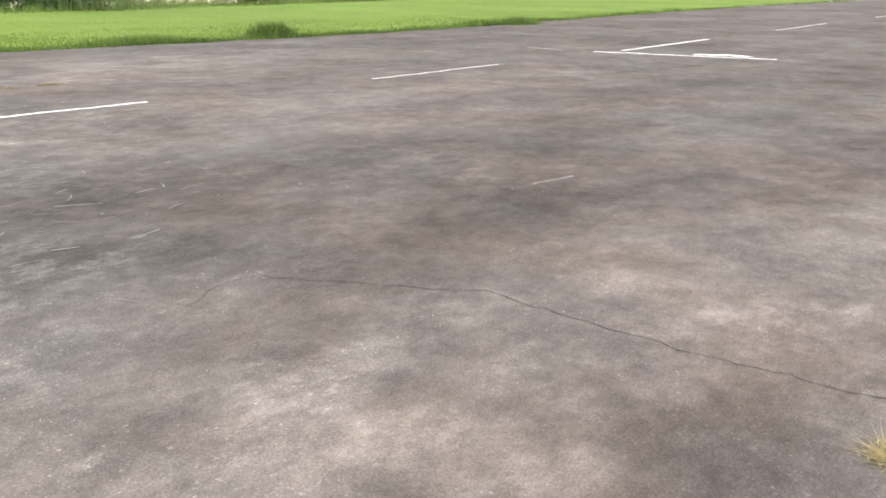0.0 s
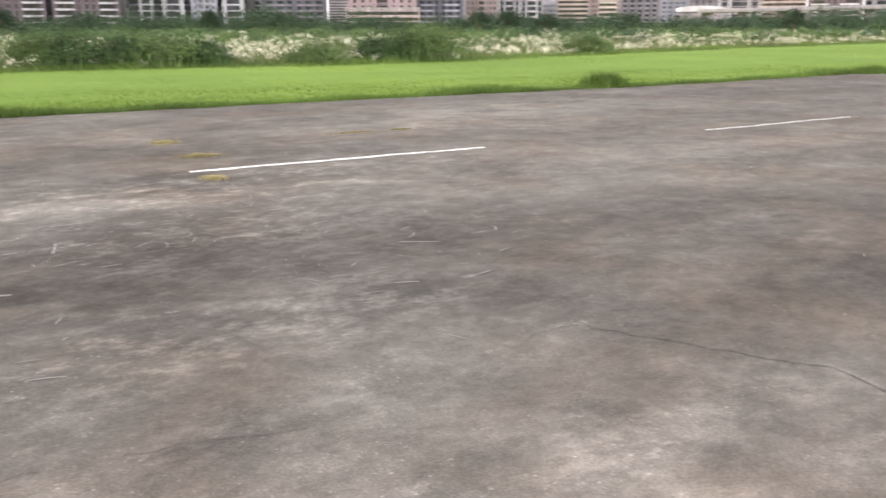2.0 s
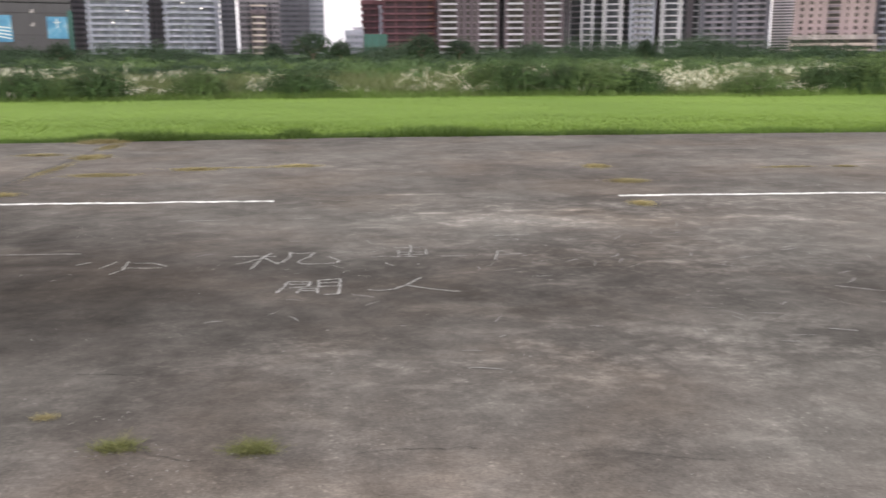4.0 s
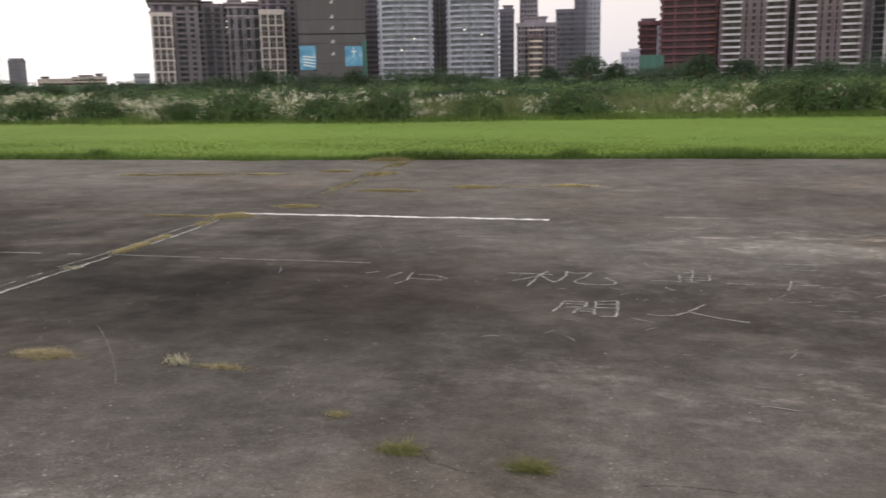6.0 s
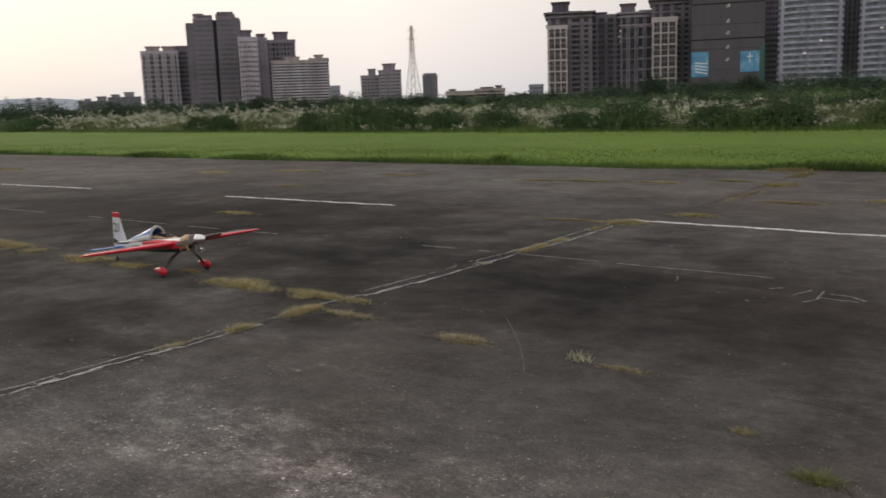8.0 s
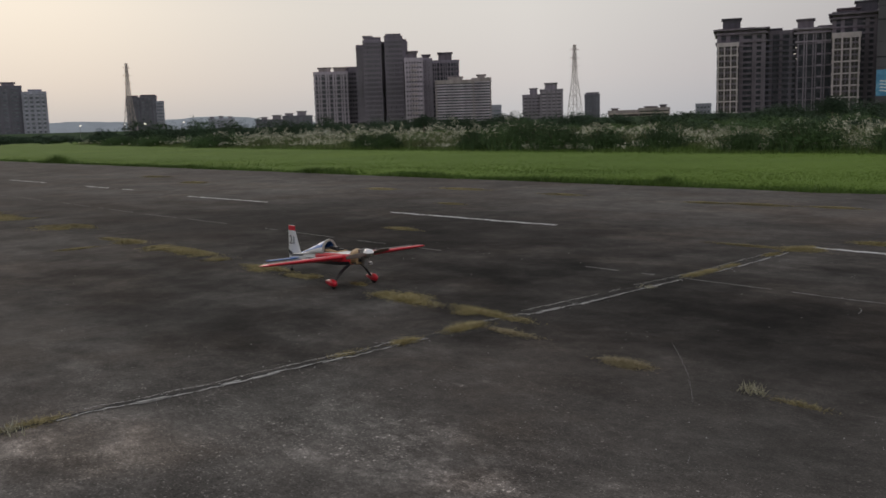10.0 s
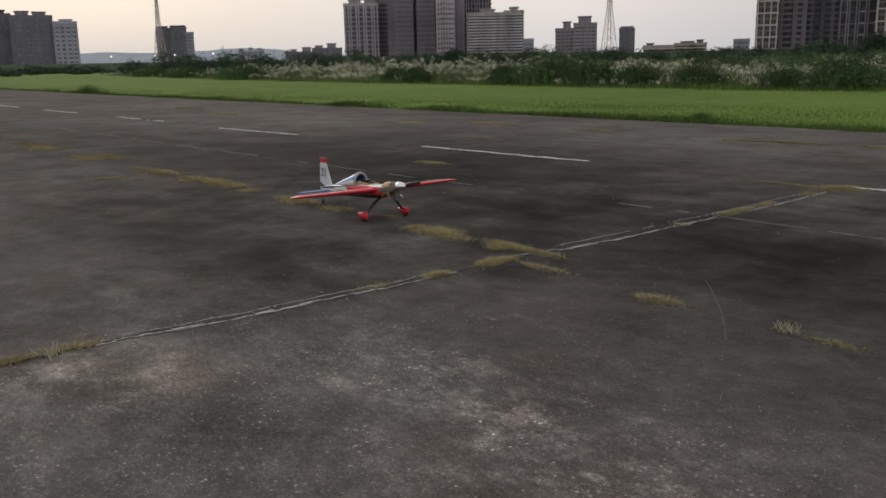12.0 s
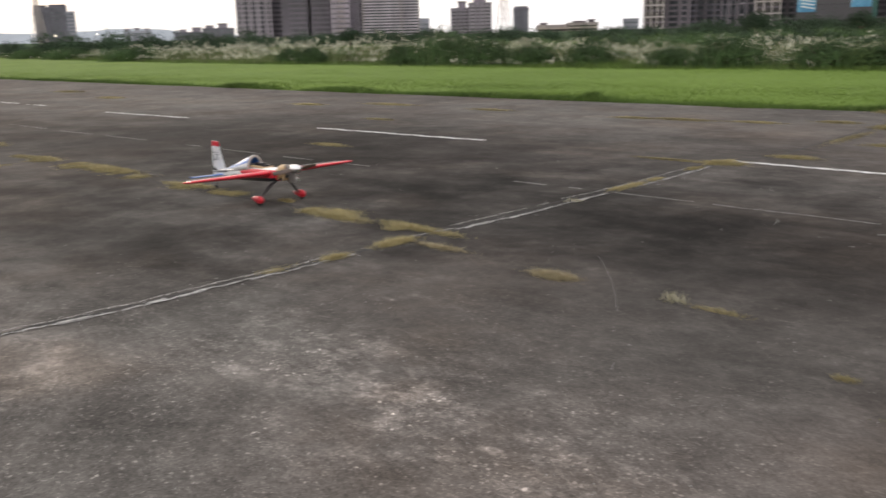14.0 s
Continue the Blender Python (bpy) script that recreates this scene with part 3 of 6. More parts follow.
# expansion joint across the runway, its broken mortar, and the cracks
joint = tagged(new("expansion_joint"), "open joint across the runway with crumbled pale mortar", "joint", kind="structure")
JOINT = [(-5.3, -2.0), (-5.22, 0.9), (-5.24, 1.6), (-5.17, 2.1), (-5.17, 2.7), (-5.14, 3.6), (-5.14, 4.2), (-5.16, 4.8), (-5.1, 5.4), (-5.05, 6.1), (-5.07, 7.0), (-5.04, 7.9), (-5.06, 9.0), (-5.13, 9.9), (-5.04, 10.35), (-4.78, 11.1), (-4.9, 14.0), (-5.05, 18.3)]


def joint_x(y):
    return float(np.interp(y, [p[1] for p in JOINT], [p[0] for p in JOINT]))


ribbon("gap", JOINT, 0.045, CRACK, 0.003, 0.7, 0.05, joint, 0.0, 0.03)
ribbon("gap", [(joint_x(y) - 0.085, y) for y in np.arange(4.9, 10.0, 0.3)], 0.022, CRACK, 0.003, 0.8, 0.05, joint, 0.12, 0.03)


def mortar_lip(y0, y1, side, width):
    """What is left of the mortar along one lip of the joint: flat broken slivers, end to end."""
    y = y0
    while y < y1:
        length = min(0.03 + 0.26 * random.random() ** 2, y1 - y + 0.03)
        w = width * random.uniform(0.15, 0.8)
        bm = bmesh.new()
        outline = [(-w / 2, 0), (w * random.uniform(0.1, 0.5), length * 0.06), (w / 2, length * random.uniform(0.3, 0.6)), (w * random.uniform(0.0, 0.4), length), (-w / 2, length * random.uniform(0.8, 0.97))]
        prism(bm, outline, 0, random.uniform(0.005, 0.013))
        ob = part("mortar_piece", bm, MORTAR, joint)
        ob.location = (joint_x(y) + side + random.gauss(0, 0.007), y, 0.0)
        ob.rotation_euler.z = math.atan2(joint_x(y) - joint_x(y + length), length) + random.gauss(0, 0.05)
        y += length * 0.95 + (0.0 if random.random() < 0.45 else random.uniform(0.04, 0.3))


for y0, y1, side, width in ((5.3, 6.6, 0.045, 0.016), (8.2, 9.3, 0.05, 0.012), (2.4, 3.0, 0.04, 0.028), (3.15, 3.5, 0.045, 0.02), (4.05, 4.2, 0.06, 0.03), (1.85, 2.3, 0.045, 0.03)):
    mortar_lip(y0, y1, side, width)
# the thin crust that still lines both lips
for y0, y1, side, width, gap in ((5.2, 7.6, 0.04, 0.016, 0.2), (8.0, 9.9, 0.045, 0.014, 0.22), (1.4, 4.2, 0.038, 0.014, 0.3), (5.3, 9.7, -0.125, 0.009, 0.36), (1.6, 3.9, -0.055, 0.008, 0.4), (4.8, 5.3, -0.02, 0.014, 0.3)):
    ribbon("mortar_crust", [(joint_x(y) + side, y) for y in np.arange(y0, y1, 0.15)], width, MORTAR, 0.006, 0.95, 0.025, joint, gap, 0.035)
# crumbs of mortar beside it
n = 120
y = np.concatenate([rng.uniform(1.5, 4.3, n // 2), rng.uniform(5.2, 9.9, n - n // 2)])
p = np.stack([np.array([joint_x(v) for v in y]) + rng.normal(size=n) * 0.09, y, np.full(n, 0.004)], 1)
r = rng.uniform(0.003, 0.008, n)
corner = np.array([[1.2, 0, 0], [0.1, 0.9, 0], [-1, 0.3, 0], [-0.3, -0.8, 0], [0, 0, 0.6]])
v = (p[:, None] + corner[None] * r[:, None, None]).reshape(-1, 3)
f = (np.arange(n)[:, None, None] * 5 + np.array([[0, 1, 4], [1, 2, 4], [2, 3, 4], [3, 0, 4]])[None]).reshape(-1, 3)
stuff("mortar_crumbs", [(v, f)], MORTAR, "crumbs of pale mortar beside the joint", "crumbs")
for pts, w, g in (
    ([(3.4, 3.7), (3.45, 3.48), (3.58, 3.2), (3.73, 2.88), (3.85, 2.65), (4.01, 2.43), (3.96, 2.29), (3.93, 1.77), (3.93, 1.48), (3.91, 1.17), (3.92, 0.99), (3.97, 0.83), (3.92, 0.67), (3.95, 0.47), (3.97, -0.6)], 0.005, 0.14),
    ([(-2.7, 4.5), (-2.1, 4.35), (-1.6, 4.5), (-0.9, 4.42)], 0.005, 0.6),
    ([(-1.58, 4.04), (-1.39, 3.92), (-1.28, 3.87), (-1.0, 3.6), (-0.84, 3.44), (-0.66, 3.4), (-0.29, 3.46), (-0.06, 3.45), (0.4, 3.43)], 0.003, 0.42),
    ([(0.4, 3.43), (0.62, 3.42), (1.1, 3.34), (1.54, 3.24), (1.91, 3.2), (2.32, 3.23), (2.66, 3.42), (3.02, 3.58), (3.33, 3.63), (3.45, 3.48)], 0.0026, 0.42),
    ([(-13, 5.0), (-9.4, 5.0), (-5.1, 5.05)], 0.03, 0.2),
    ([(-40, 4.9), (-13, 5.0)], 0.03, 0.2),
    ([(17.9, 12.65), (19.2, 12.3)], 0.2, 0.25),
    ([(61.0, 20.0), (79.0, 18.3)], 0.5, 0.2),
    ([(14.0, 2.6), (14.5, 2.4)], 0.05, 0.2),
):
    tagged(ribbon("crack", pts, w, CRACK, 0.003, 0.9, 0.02 if w < 0.1 else 0.1, gap=g, wiggle=0.05), "dark ragged crack in the asphalt", "crack", "cracks in the runway", "structure")


def weeds(x, y, rx, ry, count, h=0.07):
    """Low sprawling weeds: thin blades that lie out from a thick middle."""
    count = int(count * 5)
    p = np.zeros((count, 3))
    p[:, 0] = x + rng.normal(size=count) * rx * 0.45
    p[:, 1] = y + rng.normal(size=count) * ry * 0.45
    edge = np.exp(-0.5 * (((p[:, 0] - x) / rx) ** 2 + ((p[:, 1] - y) / ry) ** 2))
    return blades(p, rng.uniform(0.15, 1.0, count) ** 2 * h * 0.6 * edge, np.full(count, 0.0022 + 0.0005 * math.hypot(x, y)), rng.uniform(0.6, 4.0, count))


def weed_tuft(x, y, rx, ry, count, h, material, label):
    return tagged(stuff("weed_tuft", [weeds(x, y, rx, ry, count, h)], material, label, "weeds"), group="weed tufts on the runway")


RUN_WEEDS = [(-11.4, 5.2, 0.9, 0.14, 560, 0.06), (-13.3, 5.1, 0.5, 0.16, 420, 0.06), (-9.1, 5.12, 0.4, 0.1, 420, 0.06), (-16.4, 5.4, 0.6, 0.2, 420, 0.06), (-20.0, 5.1, 1.2, 0.22, 520, 0.06), (-13.1, 4.2, 0.12, 0.35, 200, 0.05)]
NEAR_WEEDS = [
    (-3.55, 4.53, 0.2, 0.1, 420, 0.07), (-2.35, 4.5, 0.22, 0.05, 120, 0.04), (-1.0, 3.56, 0.12, 0.07, 160, 0.07), (-1.42, 3.92, 0.07, 0.05, 60, 0.04),
    (-0.41, 3.49, 0.12, 0.08, 190, 0.08), (-10.98, 8.62, 0.4, 0.14, 420, 0.06), (-4.75, 4.66, 0.32, 0.07, 260, 0.05), (-6.4, 4.95, 0.45, 0.12, 620, 0.07),
    (-5.5, 5.05, 0.4, 0.1, 420, 0.06), (-5.13, 3.92, 0.06, 0.14, 260, 0.07), (-5.14, 4.55, 0.09, 0.24, 420, 0.07), (-5.05, 10.1, 0.32, 0.22, 520, 0.07), (-4.55, 11.05, 0.32, 0.18, 420, 0.07),
    (-5.75, 10.02, 0.55, 0.07, 420, 0.05),
]
JOINT_WEEDS = [
    (-4.7, 15.35, 0.3, 0.4, 620, 0.09), (-5.35, 18.25, 0.5, 0.35, 900, 0.16), (-4.9, 17.2, 0.2, 0.7, 300, 0.08), (-4.75, 13.6, 0.15, 1.2, 260, 0.05),
    (-9.3, 14.9, 0.5, 0.16, 420, 0.06), (-8.3, 15.0, 0.7, 0.18, 520, 0.07), (-6.9, 15.15, 0.5, 0.14, 420, 0.06), (-5.7, 15.8, 0.4, 0.18, 460, 0.07),
    (-13.2, 15.1, 0.7, 0.18, 320, 0.07), (-16.7, 15.25, 0.9, 0.24, 520, 0.07), (-18.8, 14.25, 0.6, 0.22, 420, 0.07), (-13.7, 12.15, 0.4, 0.14, 320, 0.06),
    (-27.8, 13.15, 0.7, 0.3, 420, 0.08),
]
FAR_WEEDS = [
    (-33.6, 14.3, 1.0, 0.4, 420, 0.08), (-3.8, 12.85, 0.5, 0.18, 520, 0.07), (-2.57, 13.42, 0.35, 0.16, 420, 0.08), (-1.05, 13.7, 0.35, 0.14, 420, 0.08),
    (-2.0, 13.6, 1.2, 0.08, 200, 0.04), (3.6, 13.2, 0.22, 0.3, 360, 0.06), (3.6, 11.5, 0.3, 0.22, 420, 0.07), (3.22, 9.65, 0.16, 0.2, 260, 0.06),
    (6.5, 12.8, 0.45, 0.1, 260, 0.05), (7.4, 12.78, 0.2, 0.1, 200, 0.05), (3.45, 0.33, 0.1, 0.1, 160, 0.12),
]
for x, y, rx, ry, n, h in RUN_WEEDS + NEAR_WEEDS + JOINT_WEEDS + FAR_WEEDS:
    weed_tuft(x, y, rx, ry, n, h, MOSSY if -1.2 < x < -0.3 and y < 4 else TAN if -5 < x < -3 and y < 5 else DRYISH, "low tuft of yellow-green weeds growing through asphalt")
# a thin tuft of bleached stalks that stand up, and a few by the joint
for x, y, n, h in ((-2.64, 4.53, 70, 0.065), (-5.2, 1.15, 40, 0.07), (-5.05, 6.9, 60, 0.03)):
    p = np.stack([x + rng.normal(size=n) * 0.045, y + rng.normal(size=n) * 0.03, np.zeros(n)], 1)
    tagged(stuff("weed_tuft", [blades(p, rng.uniform(0.3, 1.0, n) * h, np.full(n, 0.008), rng.uniform(0.2, 1.0, n))], STRAW, "thin tuft of bleached upright grass stalks", "weeds"), group="weed tufts on the runway")
strip = []
for x0, x1, ry in ((-5.1, -5.6, 0.08), (-6.1, -6.9, 0.09), (-7.3, -8.5, 0.08), (-8.7, -9.6, 0.1), (-10.2, -12.4, 0.12), (-12.7, -14.0, 0.14), (-16.0, -17.0, 0.2), (-18.7, -21.4, 0.22), (-24.5, -27.0, 0.3), (-31.0, -36.0, 0.3)):
    n = max(3, int(abs(x1 - x0) / 0.22))
    for k in range(n):
        x = x0 + (x1 - x0) * (k + random.random()) / n
        if noise.noise((x * 2.1, 1, 0)) > -0.15:
            strip.append(weeds(x, 5.04 + 0.2 * noise.noise((x * 1.3, 3, 0)) + random.uniform(-0.06, 0.06), random.uniform(0.1, 0.35), ry * random.uniform(0.5, 2.2), 160, 0.06))
for y, n in ((0.5, 300), (0.95, 300), (1.3, 200), (3.4, 60), (7.75, 240), (8.05, 260), (8.5, 140), (9.5, 200), (10.0, 300), (10.25, 300)):
    strip.append(weeds(joint_x(y) - 0.03, y, 0.08, 0.2, n, 0.05))
stuff("joint_weeds", strip, DRYISH, "yellow-green weeds and moss growing along the joints", "weeds")

# loose grit, in drifts that are thickest beside the joint
n = 15000
d = 2.0 + 11 * rng.random(n) ** 1.7
a = rng.uniform(-1.2, 1.35, n)
p = np.stack([-d * np.sin(a), d * np.cos(a), np.full(n, 0.004)], 1)
drift = np.array([noise.noise((x * 1.4, y * 1.9, 4.0)) + 0.6 * noise.noise((x * 4.1, y * 5.0, 9.0)) for x, y in p[:, :2]])
near = np.exp(-(((p[:, 0] + 3.2) / 2.6) ** 2 + ((p[:, 1] - 2.2) / 1.7) ** 2))
p = p[drift + rng.normal(size=n) * 0.22 > 0.62 - 0.5 * near]
n = len(p)
d = np.hypot(p[:, 0], p[:, 1])
s = rng.uniform(0.0018, 0.006, n) * (0.7 + 0.06 * d)
corner = np.array([[1, 0, 0], [-0.5, 0.87, 0], [-0.5, -0.87, 0], [0, 0, 0.9]])
v = (p[:, None] + corner[None] * s[:, None, None]).reshape(-1, 3)
f = (np.arange(n)[:, None, None] * 4 + np.array([[0, 1, 3], [1, 2, 3], [2, 0, 3]])[None]).reshape(-1, 3)
stuff("grit", [(v, f)], STONE, "scattered pale grit and small stones on asphalt", "grit")


# ---- meadow, reeds, scrub, woods ----
def wedge(n, y0, y1, a=79):
    """Places spread evenly over the view across the meadow, between two lines along the runway."""
    y = y0 * (y1 / y0) ** rng.random(n)
    b = np.radians(rng.uniform(-a, a, n))
    return np.stack([-y * np.tan(b), y, np.full(n, -0.05)], 1)


def shore(x):
    """Where the meadow ends and reeds begin, across from each place along the runway."""
    line = np.interp(x, (-520, -228, -150, -109, -88, -67, -50, -37, -27, -14, -9, -3, 7, 12, 16, 22, 27, 36, 45, 62, 150), (149, 79, 62, 52.7, 48, 45, 43, 41.3, 40, 38.6, 39.8, 40.6, 41.5, 41.5, 39.5, 40.1, 41, 44.3, 46.6, 51.6, 68))
    return float(line) + 0.9 * noise.noise((x * 0.21, 2.5, 0)) + 0.6 * noise.noise((x * 0.7, 6.5, 0))


g = wedge(500000, EDGE_Y + 0.1, 75)
g = g[[edge_wave(x) + 0.05 < y < shore(x) + 0.5 for x, y in g[:, :2]]]
dist = np.hypot(g[:, 0], g[:, 1])
patchy = np.array([noise.noise((x * 0.22, y * 0.35, 0)) for x, y in g[:, :2]])
edge_rise = np.clip(1 - (g[:, 1] - EDGE_Y) / 1.6, 0, 1)
stuff("meadow_grass", [blades(g, np.clip(1.1 - (g[:, 1] - EDGE_Y) / 11, 0.22, 1) * (0.05 + 0.045 * patchy) * rng.uniform(0.6, 1.2, len(g)), 0.004 + 0.0005 * dist, rng.uniform(0.2, 0.9, len(g)))], MOWN, "bright green uncut meadow grass beside the runway", "grass")
n = 60000
b = np.radians(rng.uniform(-82, 80, n))
y = EDGE_Y + np.abs(rng.normal(size=n)) * 0.55
x = -y * np.tan(b)
y = y + np.array([edge_wave(v) - EDGE_Y for v in x]) - 0.1
tall = np.array([noise.noise((v * 0.33, 5.0, 0)) for v in x])
keep = tall > -0.35
e = np.stack([x, y, np.full(n, -0.05)], 1)[keep]
dist = np.hypot(e[:, 0], e[:, 1])
stuff("edge_grass", [blades(e, (0.13 + 0.2 * np.clip(tall[keep], -0.3, 1)) * rng.uniform(0.5, 1.35, len(e)), 0.008 + 0.0009 * dist, rng.uniform(0.15, 0.8, len(e)))], RANK, "darker rank grass along the runway edge", "grass")


for x, y, r, h, n in ((17.8, 19.2, 0.9, 0.5, 2600), (-1.5, 19.0, 0.7, 0.28, 900), (31.0, 19.2, 1.4, 0.4, 1600), (-13.0, 19.0, 0.5, 0.3, 700), (-62.0, 19.6, 1.2, 0.7, 900)):
    p = np.stack([x + rng.normal(size=n) * r * 0.5, y + rng.normal(size=n) * r * 0.28, np.full(n, -0.05)], 1)
    fall = np.exp(-((p[:, 0] - x) / r) ** 2 * 1.5)
    tagged(stuff("grass_clump", [blades(p, h * fall * rng.uniform(0.4, 1.1, n), np.full(n, 0.03), rng.uniform(0.2, 0.9, n))], RANK, "dark clump of taller grass at the runway edge", "grass"), group="grass clumps at the edge")


def field(n, d0, d1, a=80):
    out = []
    while len(out) < n:
        b = radians(random.uniform(-a, a))
        y = d0 * (d1 / d0) ** random.random()
        x = -y * math.tan(b)
        out.append((x, shore(x) + y - d0))
    return out


def belt(n, d0, d1, a=79):
    """Places at a distance from the runway's middle, beyond the reeds."""
    out = []
    while len(out) < n:
        b = radians(random.uniform(-a, a))
        d = d0 * (d1 / d0) ** random.random()
        x, y = -d * math.sin(b), d * math.cos(b)
        if y > shore(x) + 9:
            out.append((x, y, d))
    return out


# reeds, knee to chest high, with tufts of plumes; lower and thinner where the meadow ends
pieces, plumes, fringe = [], [], []
for x, y in field(7600, 44, 92):
    far = math.hypot(x, y)
    back = min(1, (y - shore(x)) / 9)
    n = 26
    root = np.array((x, y, -0.05)) + rng.normal(size=(n, 3)) * (0.5, 0.5, 0)
    h = (1.6 if -140 < x < -52 else 1.0) * random.uniform(0.55, 0.9) * (0.25 + 0.75 * back) * (1 + 0.7 * noise.noise((x * 0.2, y * 0.25, 4)))
    pieces.append(blades(root, rng.uniform(0.4, 1.1, n) * h, np.full(n, 0.012 + 0.0005 * far), rng.uniform(0.2, 1.3, n)))
    drift = 0.5 * noise.noise((x * 0.05 + 40, y * 0.09, 3)) + 0.5 * noise.noise((x * 0.4 + 4, y * 0.3, 7)) + random.gauss(0, 0.16)
    if -18 < x < 14:
        drift -= 0.4 if -4 < x < 8 else 0.15
    if drift > (-0.2 if -140 < x < -48 else -0.12 if y < shore(x) + 8 else 0.05) and back > 0.03 and y < shore(x) + 22:
        # a tuft of feathery plumes, each a spray of thin slips that droop from one stem
        for j in range(random.randint(1, 3)):
            m = 13
            top = np.array((x + random.gauss(0, 0.55), y + random.gauss(0, 0.5), h * random.uniform(0.85, 1.4)))
            root = top + rng.normal(size=(m, 3)) * (0.13, 0.1, 0.09)
            plumes.append(blades(root, rng.uniform(0.05, 0.16, m), np.full(m, 0.023 + 0.0003 * far), rng.uniform(0.4, 2.0, m)))
for x, y in field(5200, 44, 50):
    # taller, paler grass where mowing stops
    n = 14
    tall = 0.16 + 0.3 * max(0, noise.noise((x * 0.16 + 9, y * 0.1, 2)) + 0.25)
    root = np.array((x, y - 1.2, -0.05)) + rng.normal(size=(n, 3)) * (0.5, 0.6, 0)
    fringe.append(blades(root, rng.uniform(0.4, 1.2, n) * tall, np.full(n, 0.03), rng.uniform(0.2, 0.9, n)))
stuff("reed_bed", pieces, REED, "tall green and tan reeds beyond the meadow", "reeds")
stuff("silver_grass_plumes", plumes, PLUME, "pale cream plumes of flowering silver grass", "plumes")
stuff("meadow_fringe", fringe, FRINGE, "taller soft green grass where the mown meadow ends", "grass")

pieces, pale, darker = [], [], []
for x, y in field(1100, 45, 75):
    if noise.noise((x * 0.13 + 11, y * 0.13, 5)) > 0.3 and y > shore(x) + 5:
        far = math.hypot(x, y)
        r = random.uniform(0.4, 0.95)
        pieces.append(clump((x, y, r * 0.4), r * 1.6, r, r * random.uniform(0.5, 1.0), 900, 0.03 + 0.0006 * far, calm=0.6))
for x, y, far in belt(900, 75, 230):
    r = random.uniform(0.9, 1.7) * (0.75 + 0.0025 * far)
    if x < -0.7 * y:
        # upstream the flood plain lies open, with low hedges
        if random.random() < 0.55:
            continue
        r *= 0.7
    if noise.noise((x * 0.03 + 1, y * 0.05, 5)) > -0.35:
        kind = noise.noise((x * 0.035 + 7, y * 0.06, 2)) + random.gauss(0, 0.2)
        low = 0.75 if kind > 0 else 1.0
        (pale if kind > 0.0 else darker if kind < -0.28 else pieces).append(clump((x, y, r * 0.4), r * 2.4, r * 1.6, low * r * random.uniform(0.6, 1.5), 1000, 0.045 + 0.0007 * far, calm=0.9))
stuff("riverside_scrub", pieces, SCRUB, "dense dark green scrub between reeds and far bank", "scrub")
stuff("bank_growth", pale, BANK_GREEN, "paler green vines and tall grass over the river bank", "scrub")

for x, y, far in belt(540, 230, 390):
    r = (1.2 if x > 0.25 * y else 1.0) * random.uniform(2.4, 3.7) * (0.8 if x < -0.55 * y else 1.0) * (0.92 + 0.6 * noise.noise((x * 0.02, y * 0.015, 8)))
    darker.append(clump((x, y, r * 0.8), r * 2.6, r * 1.6, r * random.uniform(1.0, 1.5), 1400, 0.1 + 0.0008 * far, 0.5, 14, 0.9))
for k in range(150):
    # low hedges and tree belts upstream, on the open flood plain
    far = random.choice((300, 330, 430, 445, 455)) + random.uniform(-12, 12)
    q = bearing(random.uniform(96, 124)) * far
    r = random.uniform(1.3, 2.2) * (1.3 if far > 400 else 0.8)
    darker.append(clump((q.x, q.y, r * 0.6), r * 3.2, r * 1.8, r * random.uniform(0.8, 1.3), 700, 0.1 + 0.0008 * far, 0.5, 14, 0.9))
for k in range(90):
    # taller trees that hide the foot of the tall cluster
    far = random.uniform(395, 452)
    q = bearing(random.uniform(83, 98)) * far
    r = random.uniform(1.9, 3.0)
    darker.append(clump((q.x, q.y, r * 0.9), r * 2.6, r * 1.8, r * random.uniform(1.0, 1.5), 900, 0.1 + 0.0008 * far, 0.5, 14, 0.9))
stuff("far_woods", darker, WOODS, "dark green belt of trees on the far bank", "trees")


def shrub(x, y, r, h, count, size, label, material):
    """A bush: a few bent stems and a mound of leaf puffs."""
    thing = tagged(new("shrub"), label, "shrub", "shrubs beyond the meadow")
    thing.location = (x, y, -0.05)
    for k in range(4):
        t = random.uniform(0, math.tau)
        bm = bmesh.new()
        beam(bm, (0.1 * math.cos(t), 0.1 * math.sin(t), 0), (r * 0.5 * math.cos(t), r * 0.5 * math.sin(t), h * 0.7), 0.05, 5, 0.015)
        part("stem", bm, BARK, thing)
    puffs = clump((0, 0, h * 0.42), r, r * 0.8, h * 0.58, count, size, 0.3, 9, 0.5)
    n = 420
    root = rng.normal(size=(n, 3)) * (r * 0.38, r * 0.34, 0)
    v, f = merged([puffs, blades(root, rng.uniform(0.5, 1.15, n) * h * np.exp(-((root[:, 0] / r) ** 2)), np.full(n, size * 0.6), rng.uniform(0.1, 0.5, n))])
    raw("foliage", v.tolist(), f.tolist(), material, thing)
    return thing


